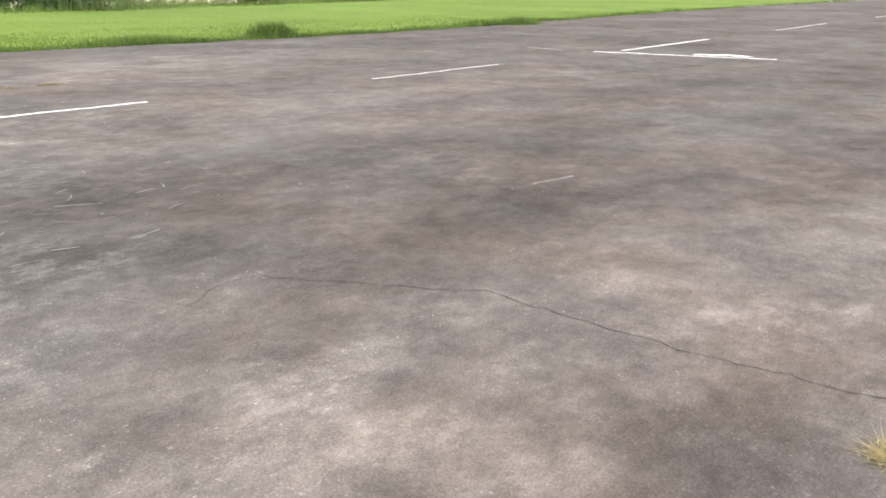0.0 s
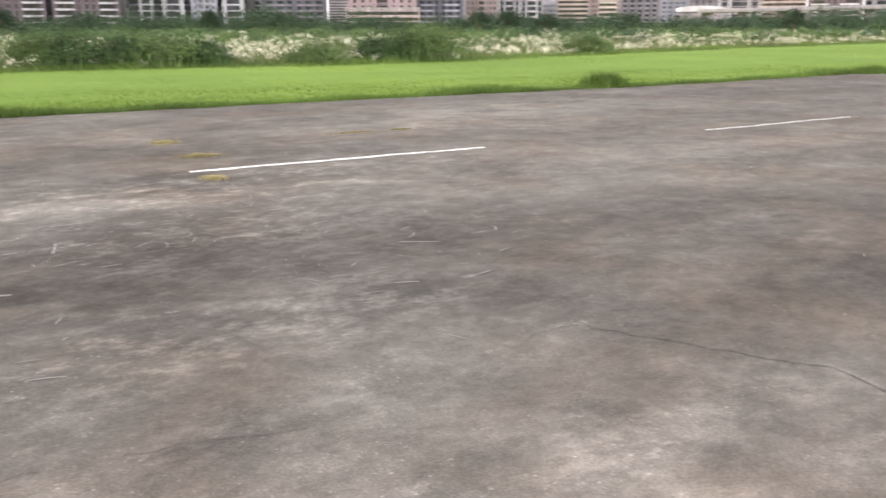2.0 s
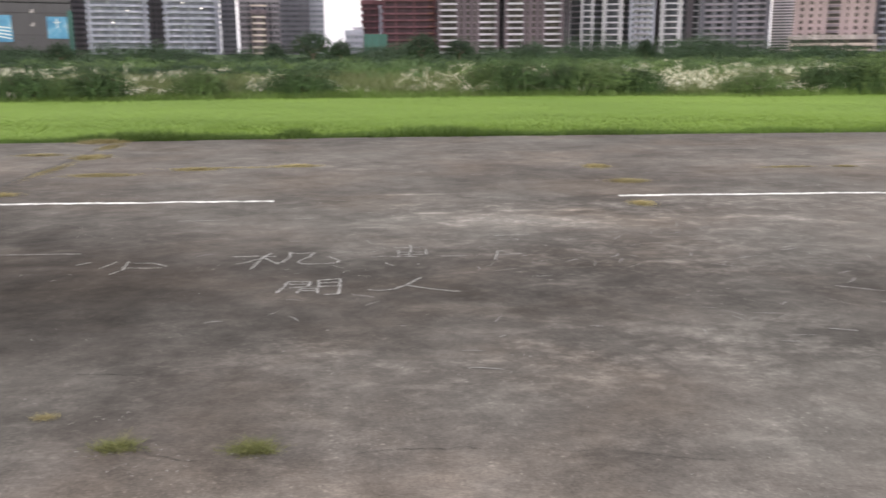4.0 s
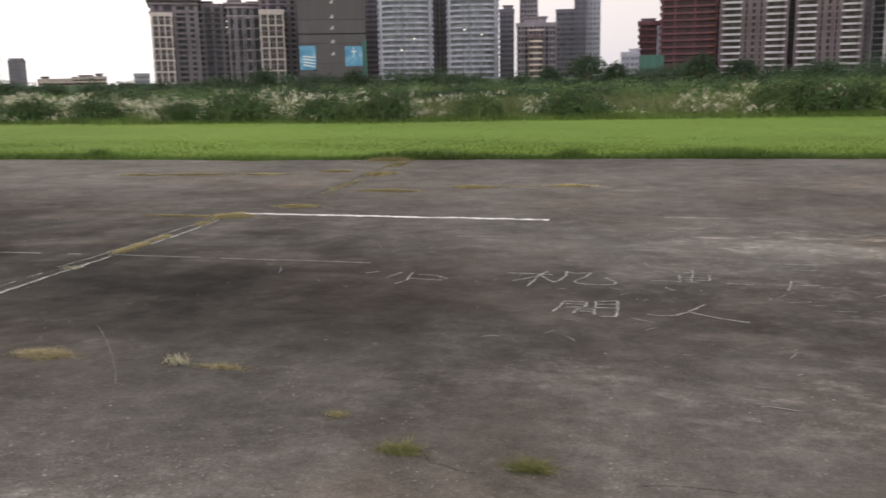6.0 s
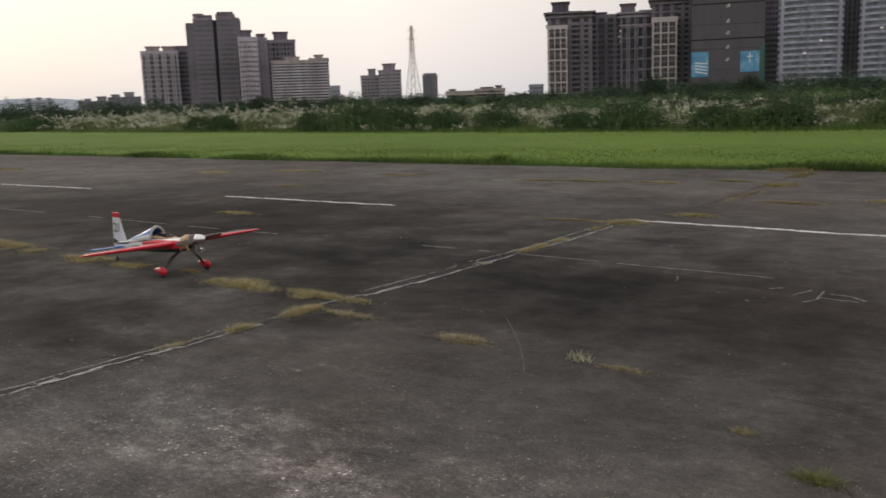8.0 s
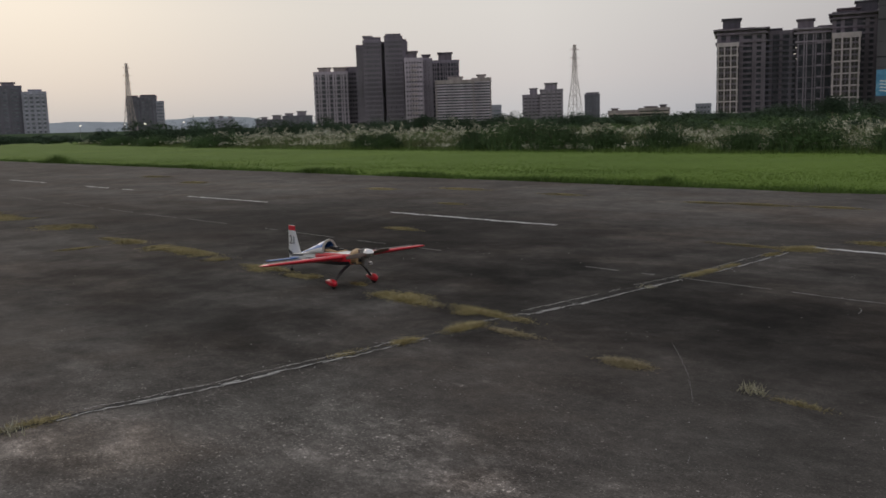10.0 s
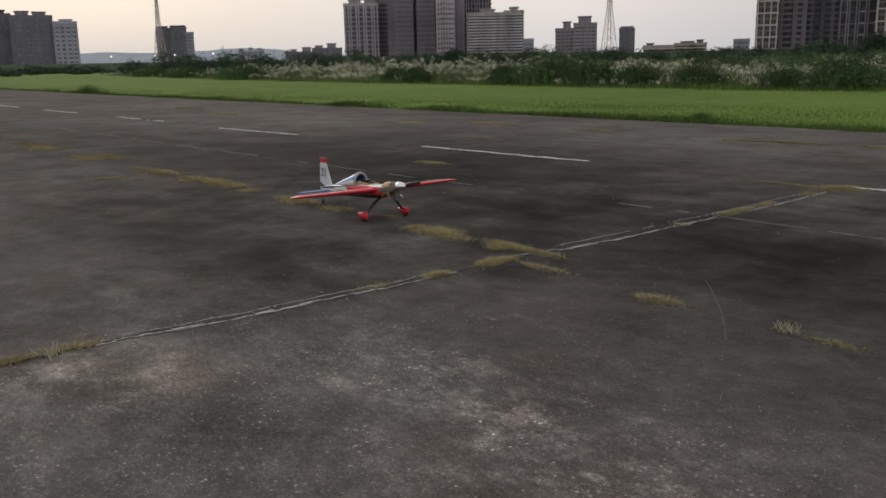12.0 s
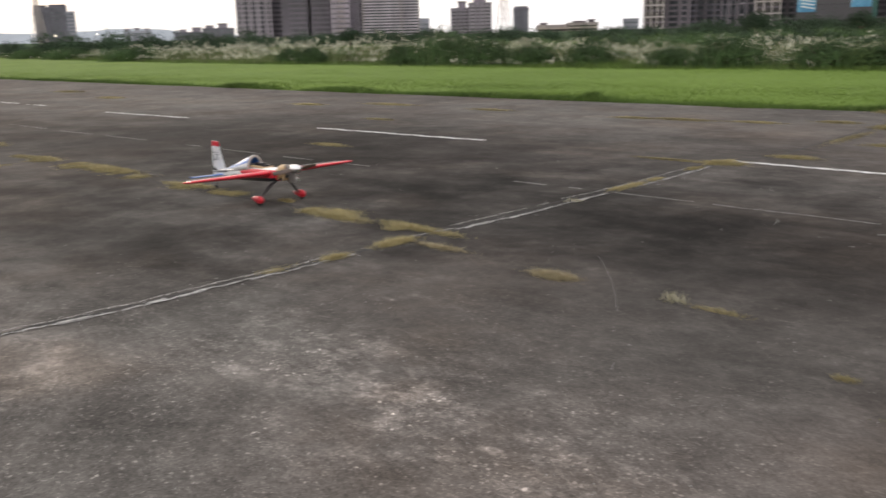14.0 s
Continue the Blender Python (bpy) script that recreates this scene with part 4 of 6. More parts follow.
for k, (az, r, h) in enumerate(((30.6, 2.5, 1.8), (32.4, 1.5, 1.4), (27.2, 2.0, 1.5), (25.0, 3.0, 1.6), (22.6, 1.6, 1.2), (8.5, 3.2, 2.0), (9.9, 2.0, 1.5), (15.5, 2.2, 1.0), (12.0, 1.6, 1.3), (-1.5, 2.4, 1.3), (44.5, 2.2, 1.3), (50.6, 1.6, 1.2), (56.5, 1.8, 1.25), (58.4, 1.4, 0.9), (60.5, 2.2, 1.2), (66.0, 2.6, 1.5), (69.4, 1.6, 1.0), (74.5, 1.8, 1.2), (78.0, 1.8, 1.2), (80.9, 2.2, 1.5), (83.4, 3.8, 2.1), (86.4, 1.6, 1.3), (92.2, 1.7, 1.3), (93.6, 1.5, 1.2), (103.2, 4.5, 1.9), (106.6, 5.0, 2.0), (108.6, 5.5, 2.1), (112.5, 4.0, 1.6))):
    d = 36.0
    while (bearing(az) * d).y < shore((bearing(az) * d).x) + 1.2:
        d += 0.5
    p = bearing(az) * d
    shrub(p.x, p.y, r, h * (1.15 if az < 95 else 1.0), 12000, 0.03 + 0.0007 * d, "rounded green shrub at the meadow's edge", BANK_GREEN if az < 60 and k % 2 else SCRUB)


def tree(x, y, height, radius, label):
    """A tapered trunk with limbs under an uneven crown of leaf clumps."""
    thing = tagged(new("tree"), label, "tree", "single trees")
    thing.location = (x, y, -0.05)
    bm = bmesh.new()
    beam(bm, (0, 0, 0), (0.1, 0, height * 0.5), height * 0.045, 8, height * 0.03)
    for k in range(7):
        t = k * 0.9 + random.uniform(-0.3, 0.3)
        beam(bm, (0.08, 0, height * random.uniform(0.2, 0.48)), (radius * 0.6 * math.cos(t), radius * 0.6 * math.sin(t), height * random.uniform(0.5, 0.8)), height * 0.02, 6, height * 0.006)
    part("trunk", bm, BARK, thing)
    v, f = clump((0, 0, height * 0.55), radius, radius, height * 0.45, 9000, 0.018 * height + 0.1, 0.5, 12, 0.7)
    raw("crown", v.tolist(), f.tolist(), WOODS, thing)


for az, d, h, r in ((64.4, 170, 5.6, 2.9), (58.6, 230, 6.6, 4.4), (43.6, 228, 9.4, 7.0), (41.8, 235, 7.4, 3.5), (46.0, 240, 6.6, 3.6), (36.6, 235, 9.4, 5.5), (34.2, 235, 7.6, 4.6), (3.6, 240, 7.2, 4.5), (5.4, 235, 7.0, 4.0), (1.2, 245, 6.4, 4.0), (-4.0, 250, 6.2, 4.0), (-13.6, 240, 6.8, 3.6), (22.4, 240, 7.4, 3.0), (18.2, 250, 7.0, 3.2), (89.6, 260, 6.0, 4.2), (-20.0, 230, 7.6, 4.5), (-24.0, 235, 7.0, 4.5)):
    p = bearing(az) * d
    tree(p.x, p.y, h, r, "dark round-crowned tree on the far bank")


# ---- the city beyond the river ----
EYE = 1.6
GLASS_DARK = make_glazing("dark_windows", (0.026, 0.028, 0.036), (0.1, 0.1, 0.115))
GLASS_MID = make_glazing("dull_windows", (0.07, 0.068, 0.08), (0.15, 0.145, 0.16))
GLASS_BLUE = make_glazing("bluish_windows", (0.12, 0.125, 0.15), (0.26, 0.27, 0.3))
GLASS_WARM = make_glazing("brown_windows", (0.035, 0.03, 0.028), (0.12, 0.105, 0.09))
CREAM = facade("cream_tiles", (0.44, 0.4, 0.37))
BROWN = facade("brown_tiles", (0.205, 0.186, 0.2))
UMBER = facade("dark_umber_tiles", (0.115, 0.109, 0.124))
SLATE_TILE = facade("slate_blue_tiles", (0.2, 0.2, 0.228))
# darker copy of the rust red netting: shade behind the slabs, put into colour
RED_SHADE = facade("shaded_red_netting", (0.075, 0.045, 0.052))
GREY = facade("grey_tiles", (0.315, 0.295, 0.32))
PALE_GREY = facade("pale_grey_panels", (0.46, 0.48, 0.54))
BLUE_GREY = facade("blue_grey_panels", (0.39, 0.42, 0.48))
WHITEWASH = facade("white_panels", (0.6, 0.6, 0.615))
PINK = facade("pinkish_tiles", (0.42, 0.345, 0.33))
ROSE = facade("rosy_brown_tiles", (0.19, 0.155, 0.168))
RED = facade("rust_red_netting", (0.165, 0.078, 0.088))
ORANGE = facade("orange_hoarding", (0.2, 0.095, 0.075))
SLATE = facade("slate_panels", (0.115, 0.112, 0.115), 0.06)
SEAM = facade("black_seams", (0.035, 0.035, 0.037))
GREEN_NET = facade("green_netting", (0.07, 0.17, 0.14))
CONCRETE = facade("pale_concrete", (0.33, 0.33, 0.335))
SKY_POSTER = Nodes("blue_poster", 0.4)
SKY_POSTER.color(SKY_POSTER.ramp(SKY_POSTER.noise(0.12, 5), (0.35, (0.05, 0.2, 0.4)), (0.55, (0.14, 0.38, 0.6)), (0.7, (0.5, 0.64, 0.74))))
SKY_POSTER = SKY_POSTER.mat
LAMP_GLOW = bpy.data.materials.new("lit_lamp")
LAMP_GLOW.use_nodes = True
LAMP_GLOW.node_tree.nodes["Principled BSDF"].inputs["Emission Color"].default_value = (1, 0.85, 0.65, 1)
LAMP_GLOW.node_tree.nodes["Principled BSDF"].inputs["Emission Strength"].default_value = 3.0
POSTER_WHITE = painted("white_poster_print", (0.8, 0.82, 0.84), 0.5, 0.04, 2)
CREAM_FRAME = facade("bright_cream_frames", (0.62, 0.575, 0.535), 0.1)
CREAM_BAND = facade("cream_balcony_bands", (0.6, 0.53, 0.45), 0.1)
# both lightened towards lilac, with some distance haze in the colour
GREY_LILAC = facade("lilac_grey_tiles", (0.56, 0.52, 0.55))
MAUVE = facade("mauve_tiles", (0.36, 0.33, 0.355))
ROOM_GLOW = bpy.data.materials.new("lit_room")
ROOM_GLOW.use_nodes = True
ROOM_GLOW.node_tree.nodes["Principled BSDF"].inputs["Emission Color"].default_value = (1, 0.86, 0.72, 1)
ROOM_GLOW.node_tree.nodes["Principled BSDF"].inputs["Emission Strength"].default_value = 0.9
PYLON_PAINT = painted("faded_red_white_pylon_paint", (0.5, 0.42, 0.41), 0.6, 0.1, 0.12)
STEEL = painted("galvanised_steel", (0.30, 0.27, 0.27), 0.6, 0.08, 2)

# style: glazing, band, pier, storey, band height, band reach, pier centres, pier width, pier reach
STYLES = {
    "grid": (GLASS_WARM, CREAM_FRAME, CREAM_FRAME, 6.8, 0.8, 0.35, [0.035, 0.345, 0.655, 0.965], 0.065, 0.45),
    "dark": (GLASS_DARK, UMBER, BROWN, 3.3, 1.5, 0.3, [0.03, 0.22, 0.5, 0.78, 0.97], 0.09, 0.6),
    "brown": (GLASS_DARK, BROWN, GREY, 3.3, 1.15, 0.35, [0.02, 0.1, 0.18, 0.3, 0.42, 0.5, 0.58, 0.7, 0.82, 0.9, 0.98], 0.03, 0.9),
    "grey": (GLASS_DARK, GREY, GREY, 3.2, 1.5, 0.4, [0.02, 0.2, 0.4, 0.6, 0.8, 0.98], 0.08, 0.7),
    # far: haze is put into the colours, dull windows close to the walls in tone
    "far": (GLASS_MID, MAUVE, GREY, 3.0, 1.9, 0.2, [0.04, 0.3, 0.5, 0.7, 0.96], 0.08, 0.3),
    "whitecol": (GLASS_DARK, WHITEWASH, WHITEWASH, 3.3, 0.8, 0.5, [0.1, 0.9], 0.2, 0.9),
    "fine": (GLASS_MID, GREY_LILAC, CREAM, 1.75, 0.85, 0.3, [0.01, 0.99], 0.03, 0.5),
    "columns": (GLASS_DARK, BROWN, MAUVE, 6.6, 0.7, 0.2, [0.03, 0.2, 0.27, 0.45, 0.52, 0.7, 0.77, 0.97], 0.03, 0.9),
    "greyv": (GLASS_MID, MAUVE, GREY_LILAC, 3.2, 1.0, 0.1, [0.03, 0.13, 0.2, 0.36, 0.43, 0.57, 0.64, 0.8, 0.87, 0.97], 0.045, 1.1),
}
STYLES.update({
    "ribs": (GLASS_MID, MAUVE, GREY, 3.2, 1.2, 0.15, [0.03, 0.115, 0.2, 0.3, 0.4, 0.5, 0.6, 0.7, 0.8, 0.885, 0.97], 0.036, 1.3),
    # mist: the bluish haze of distance is painted into windows and walls
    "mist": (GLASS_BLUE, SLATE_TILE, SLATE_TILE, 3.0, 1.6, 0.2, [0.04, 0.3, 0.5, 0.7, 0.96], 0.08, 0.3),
    "dots": (GLASS_DARK, GREY_LILAC, GREY_LILAC, 3.2, 1.9, 0.3, [0.03, 0.19, 0.35, 0.5, 0.65, 0.81, 0.97], 0.085, 0.35),
    "slate": (GLASS_DARK, SLATE_TILE, SLATE_TILE, 3.2, 1.5, 0.3, [0.03, 0.2, 0.36, 0.5, 0.64, 0.8, 0.97], 0.07, 0.5),
    "stripes": (GLASS_WARM, CREAM_BAND, CREAM, 2.9, 1.35, 0.4, [0.01, 0.99], 0.02, 0.5),
    "bow": (GLASS_BLUE, BLUE_GREY, PALE_GREY, 3.3, 1.35, 0.5, [0.05, 0.95], 0.05, 0.3),
    "balcony": (GLASS_WARM, ROSE, ROSE, 3.3, 1.0, 0.3, [0.03, 0.34, 0.44, 0.56, 0.66, 0.97], 0.07, 0.7),
    "white": (GLASS_DARK, GREY, WHITEWASH, 3.3, 0.9, 0.3, [0.02, 0.22, 0.28, 0.72, 0.78, 0.98], 0.05, 1.0),
    "redframe": (RED_SHADE, RED, RED, 3.6, 1.0, 0.9, [0.02, 0.25, 0.6, 0.98], 0.035, 0.4),
    "pinkgrid": (GLASS_WARM, PINK, PINK, 3.2, 1.5, 0.2, [0.04, 0.16, 0.28, 0.38, 0.62, 0.72, 0.84, 0.96], 0.075, 0.4),
    "pale": (GLASS_BLUE, PALE_GREY, PALE_GREY, 3.2, 1.6, 0.25, [0.03, 0.25, 0.5, 0.75, 0.97], 0.1, 0.4),
})


def tower(label, az0, az1, el, d, style, crowns=(), depth=20.0, turn=0.0, bow=0.0, balconies=(), sill=None, lit=(), eaves=False):
    """A city block seen between two bearings at d metres, its roof el degrees above the eye: a glazed core, and storey bands, piers and a
    parapet that stand proud of it. crowns: roof blocks as shares of the width and metres of height."""
    if len(label.split()) < 4:
        label += " across the river"
    glass, band_m, pier_m, storey, band_h, reach, piers, pier_w, pier_out = STYLES[style]
    centre = bearing((az0 + az1) / 2)
    w = 2 * d * math.tan(radians(abs(az0 - az1) / 2))
    h = EYE + d * math.tan(radians(el))
    thing = tagged(new("apartment_building"), label, "building", "buildings across the river")
    side = Vector((centre.y, -centre.x, 0))
    thing.matrix_world = Matrix.Translation(centre * d) @ Matrix(((side.x, centre.x, 0, 0), (side.y, centre.y, 0, 0), (0, 0, 1, 0), (0, 0, 0, 1))) @ pose(0, 0, 0, 0, 0, turn)

    def outline(o):
        if not bow:
            return [(-w / 2 - o, -o), (w / 2 + o, -o), (w / 2 + o, depth + o), (-w / 2 - o, depth + o)]
        pts = [(w * (k / 12 - 0.5) * (1 + 2 * o / w), -bow * (1 - (2 * k / 12 - 1) ** 2) - o) for k in range(13)]
        return pts + [(w / 2 + o, depth + o), (-w / 2 - o, depth + o)]

    def front(x):
        return -bow * (1 - (2 * x / w) ** 2) if bow else 0.0

    bm = bmesh.new()
    prism(bm, outline(0), 0, h)
    part("glazing", bm, glass, thing)
    bm = bmesh.new()
    prism(bm, outline(reach), 0, band_h)
    first = part("storey_band", bm, band_m, thing)
    z = 5.0
    first.location.z = z
    while z + storey < h - 1.5:
        z += storey
        share("storey_band", first.data, thing, (0, 0, z))
    if sill:
        # darker spandrels half a frame up, and slim mullions, inside the cream frames
        bm = bmesh.new()
        prism(bm, outline(0.12), 0, 1.1)
        half = part("spandrel", bm, sill, thing)
        half.location.z = 5.0 + storey / 2
        z = 5.0 + storey * 1.5
        while z < h - 2:
            share("spandrel", half.data, thing, (0, 0, z))
            z += storey
        mull = box_mesh("mullion", -0.2, 0.2, -0.2, 0.1, 5, h - 1.5, sill)
        for a, b in zip(piers, piers[1:]):
            share("mullion", mull, thing, (((a + b) / 2 - 0.5) * w, 0, 0))
    bm = bmesh.new()
    prism(bm, outline(reach + 0.15), h - 1.2, h + 1.0)
    part("parapet", bm, pier_m, thing)
    if eaves:
        for low, high, out in ((-6.4, -5.5, 1.0), (-1.4, -0.4, 1.5), (1.0, 2.0, 2.3)):
            bm = bmesh.new()
            prism(bm, outline(reach + out), h + low, h + high)
            part("cornice", bm, pier_m, thing, "projecting roof cornice")
    pm = None
    for f in piers:
        x = (f - 0.5) * w
        pw = max(pier_w * w, 0.7)
        if pm is None:
            pm = box_mesh("pier", -pw / 2, pw / 2, -reach - pier_out, 0.3, 0, h, pier_m)
        share("pier", pm, thing, (x, front(x), 0))
        if f in (piers[0], piers[-1]) and depth > 12:
            share("pier", pm, thing, (x, depth + 0.6, 0))
    for a, b, mat, out in balconies:
        bmm = box_mesh("balcony", (a - 0.5) * w, (b - 0.5) * w, -out, 0, 0, 1.0, mat)
        z = 5.0
        while z < h - 2:
            share("balcony", bmm, thing, (0, front((a + b) / 2 * w - w / 2), z + 0.15))
            z += storey
    for f, e in lit:
        bm = bmesh.new()
        x, z = (f - 0.5) * w, EYE + d * math.tan(radians(e))
        box(bm, x - 0.6, x + 0.6, front(x) - reach - 1.9, front(x) - reach - 1.8, z, z + 0.5)
        part("lit_window", bm, ROOM_GLOW, thing, "lit window in dusk")
    for a, b, ch, mat in crowns:
        bm = bmesh.new()
        x0, x1 = (a - 0.5) * w, (b - 0.5) * w
        box(bm, x0, x1, 3, depth * 0.7, h + 0.9, h + ch)
        box(bm, x0 - 0.8, x1 + 0.8, 2.2, depth * 0.7 + 0.8, h + ch, h + ch + 0.7)
        part("roof_block", bm, mat, thing)
    return thing


# far bank, upstream end: hospital-like pair, distant flats, most with haze in their wall colours
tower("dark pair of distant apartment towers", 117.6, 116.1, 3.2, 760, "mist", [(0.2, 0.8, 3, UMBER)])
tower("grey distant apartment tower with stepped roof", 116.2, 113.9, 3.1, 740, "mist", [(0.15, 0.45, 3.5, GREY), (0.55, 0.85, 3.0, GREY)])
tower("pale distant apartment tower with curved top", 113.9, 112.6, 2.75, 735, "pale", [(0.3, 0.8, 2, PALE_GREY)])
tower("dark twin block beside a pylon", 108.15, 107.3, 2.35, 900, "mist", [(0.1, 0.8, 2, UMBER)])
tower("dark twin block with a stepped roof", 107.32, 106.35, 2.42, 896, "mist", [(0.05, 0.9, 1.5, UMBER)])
tower("low pale annex of a dark block", 106.4, 105.95, 2.1, 894, "pale", depth=10)
tower("low distant flats", 103.3, 101.7, 0.95, 1300, "pale", [(0.05, 0.2, 3, GREY), (0.4, 0.55, 4, GREY), (0.75, 0.9, 3, GREY)])
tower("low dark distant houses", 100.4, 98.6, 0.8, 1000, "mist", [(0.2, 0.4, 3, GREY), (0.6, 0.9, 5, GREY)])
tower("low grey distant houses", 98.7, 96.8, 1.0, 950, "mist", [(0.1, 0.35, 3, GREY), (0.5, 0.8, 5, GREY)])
# the tall cluster
tower("tan apartment tower with a stepped roof", 96.6, 94.4, 3.7, 640, "greyv", [(0.15, 0.5, 3.5, CREAM), (0.6, 0.95, 3.5, CREAM)])
tower("grey narrow apartment tower", 94.5, 93.7, 3.85, 650, "grey", [(0.1, 0.9, 2, GREY)])
tower("tall grey apartment shaft with a narrow side", 93.8, 93.3, 5.2, 624, "ribs", [(0.1, 0.9, 2, GREY)], 20)
tower("tall grey twin-shafted apartment tower", 93.35, 92.2, 5.62, 618, "ribs", [(0.05, 0.5, 3.5, GREY), (0.3, 0.95, 2.5, GREY)], 24)
tower("dark recess between two tall shafts", 92.25, 91.9, 5.5, 626, "brown", [], 12)
tower("tall grey apartment tower with a stepped crown", 91.95, 90.8, 5.72, 616, "ribs", [(0.1, 0.85, 3.5, GREY), (0.02, 0.95, 2, GREY)], 24)
tower("tall grey apartment shaft stepping down", 91.05, 90.5, 5.5, 622, "ribs", [(0.1, 0.8, 2, GREY)], 20)
tower("tan apartment tower with bowed balconies", 90.7, 89.55, 4.45, 600, "dots", [(0.15, 0.7, 5, BROWN)], balconies=[(0.3, 0.7, CREAM, 1.3)])
# side of the tan tower above; its shade is given by the brown style
tower("brown shaded flank of a tan tower", 89.6, 88.95, 4.4, 606, "brown", [(0.1, 0.8, 3, BROWN)])
tower("brown apartment tower with a roof block", 88.95, 87.2, 4.25, 640, "brown", [(0.25, 0.75, 6, BROWN)])
tower("wide pale office slab with striped floors", 88.72, 86.25, 2.95, 560, "fine", [(0.35, 0.7, 2.5, CREAM)])
tower("dark striped end of an office slab", 86.35, 85.15, 3.05, 562, "fine", [(0.3, 0.7, 2.5, CREAM)])
tower("small low house", 85.2, 84.5, 1.3, 700, "pale")
# low contrast of these blocks is haze set in their colours
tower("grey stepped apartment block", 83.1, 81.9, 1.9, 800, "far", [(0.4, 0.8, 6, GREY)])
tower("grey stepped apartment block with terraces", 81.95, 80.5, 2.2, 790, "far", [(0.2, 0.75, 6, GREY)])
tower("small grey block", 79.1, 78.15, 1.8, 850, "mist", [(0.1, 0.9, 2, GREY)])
tower("long low pink-roofed houses", 77.6, 75.6, 0.7, 720, "stripes", [(0.1, 0.3, 2.0, ROSE)])
tower("long low brown houses", 75.7, 73.8, 0.8, 700, "stripes", [(0.2, 0.6, 1.5, ROSE), (0.7, 0.9, 2.5, BROWN)])
tower("small low house on the bank", 72.2, 71.3, 0.95, 640, "pale")
# the umber complex with cream window grids
tower("umber apartment wing with roof pavilion", 70.95, 68.2, 5.25, 566, "dark", [(0.1, 0.48, 8, UMBER), (0.02, 0.75, 2, ROSE)], balconies=[(0.46, 0.72, BROWN, 1.2), (0.8, 0.95, BROWN, 0.8)], eaves=True)
tower("cream-gridded front of an umber apartment block", 70.95, 69.75, 4.55, 556, "grid", depth=9, sill=BROWN)
tower("recessed dark apartment wing with lit windows", 68.3, 66.3, 5.1, 578, "dark", [(0.05, 0.5, 2, UMBER)], balconies=[(0.08, 0.26, SLATE_TILE, 1.4), (0.42, 0.6, UMBER, 1.6), (0.72, 0.9, SLATE_TILE, 1.2)], lit=[(0.93, 4.1), (0.9, 3.75), (0.95, 3.45)])
tower("umber apartment wing with pale columns", 66.4, 64.4, 5.05, 572, "columns", [(0.0, 0.45, 7, BROWN), (0.6, 1.0, 2.5, BROWN)], balconies=[(0.56, 0.68, MAUVE, 1.0), (0.8, 0.95, BROWN, 1.0)], eaves=True)
tower("umber apartment wing with tall roof pavilion", 64.45, 62.1, 5.75, 566, "dark", [(0.0, 0.5, 2.5, UMBER), (0.5, 1.0, 8, UMBER), (0.1, 0.6, 4.5, ROSE)], balconies=[(0.68, 0.95, BROWN, 1.0)], eaves=True)
tower("cream-gridded front of a tall umber block", 64.45, 62.95, 4.75, 556, "grid", depth=9, sill=BROWN)


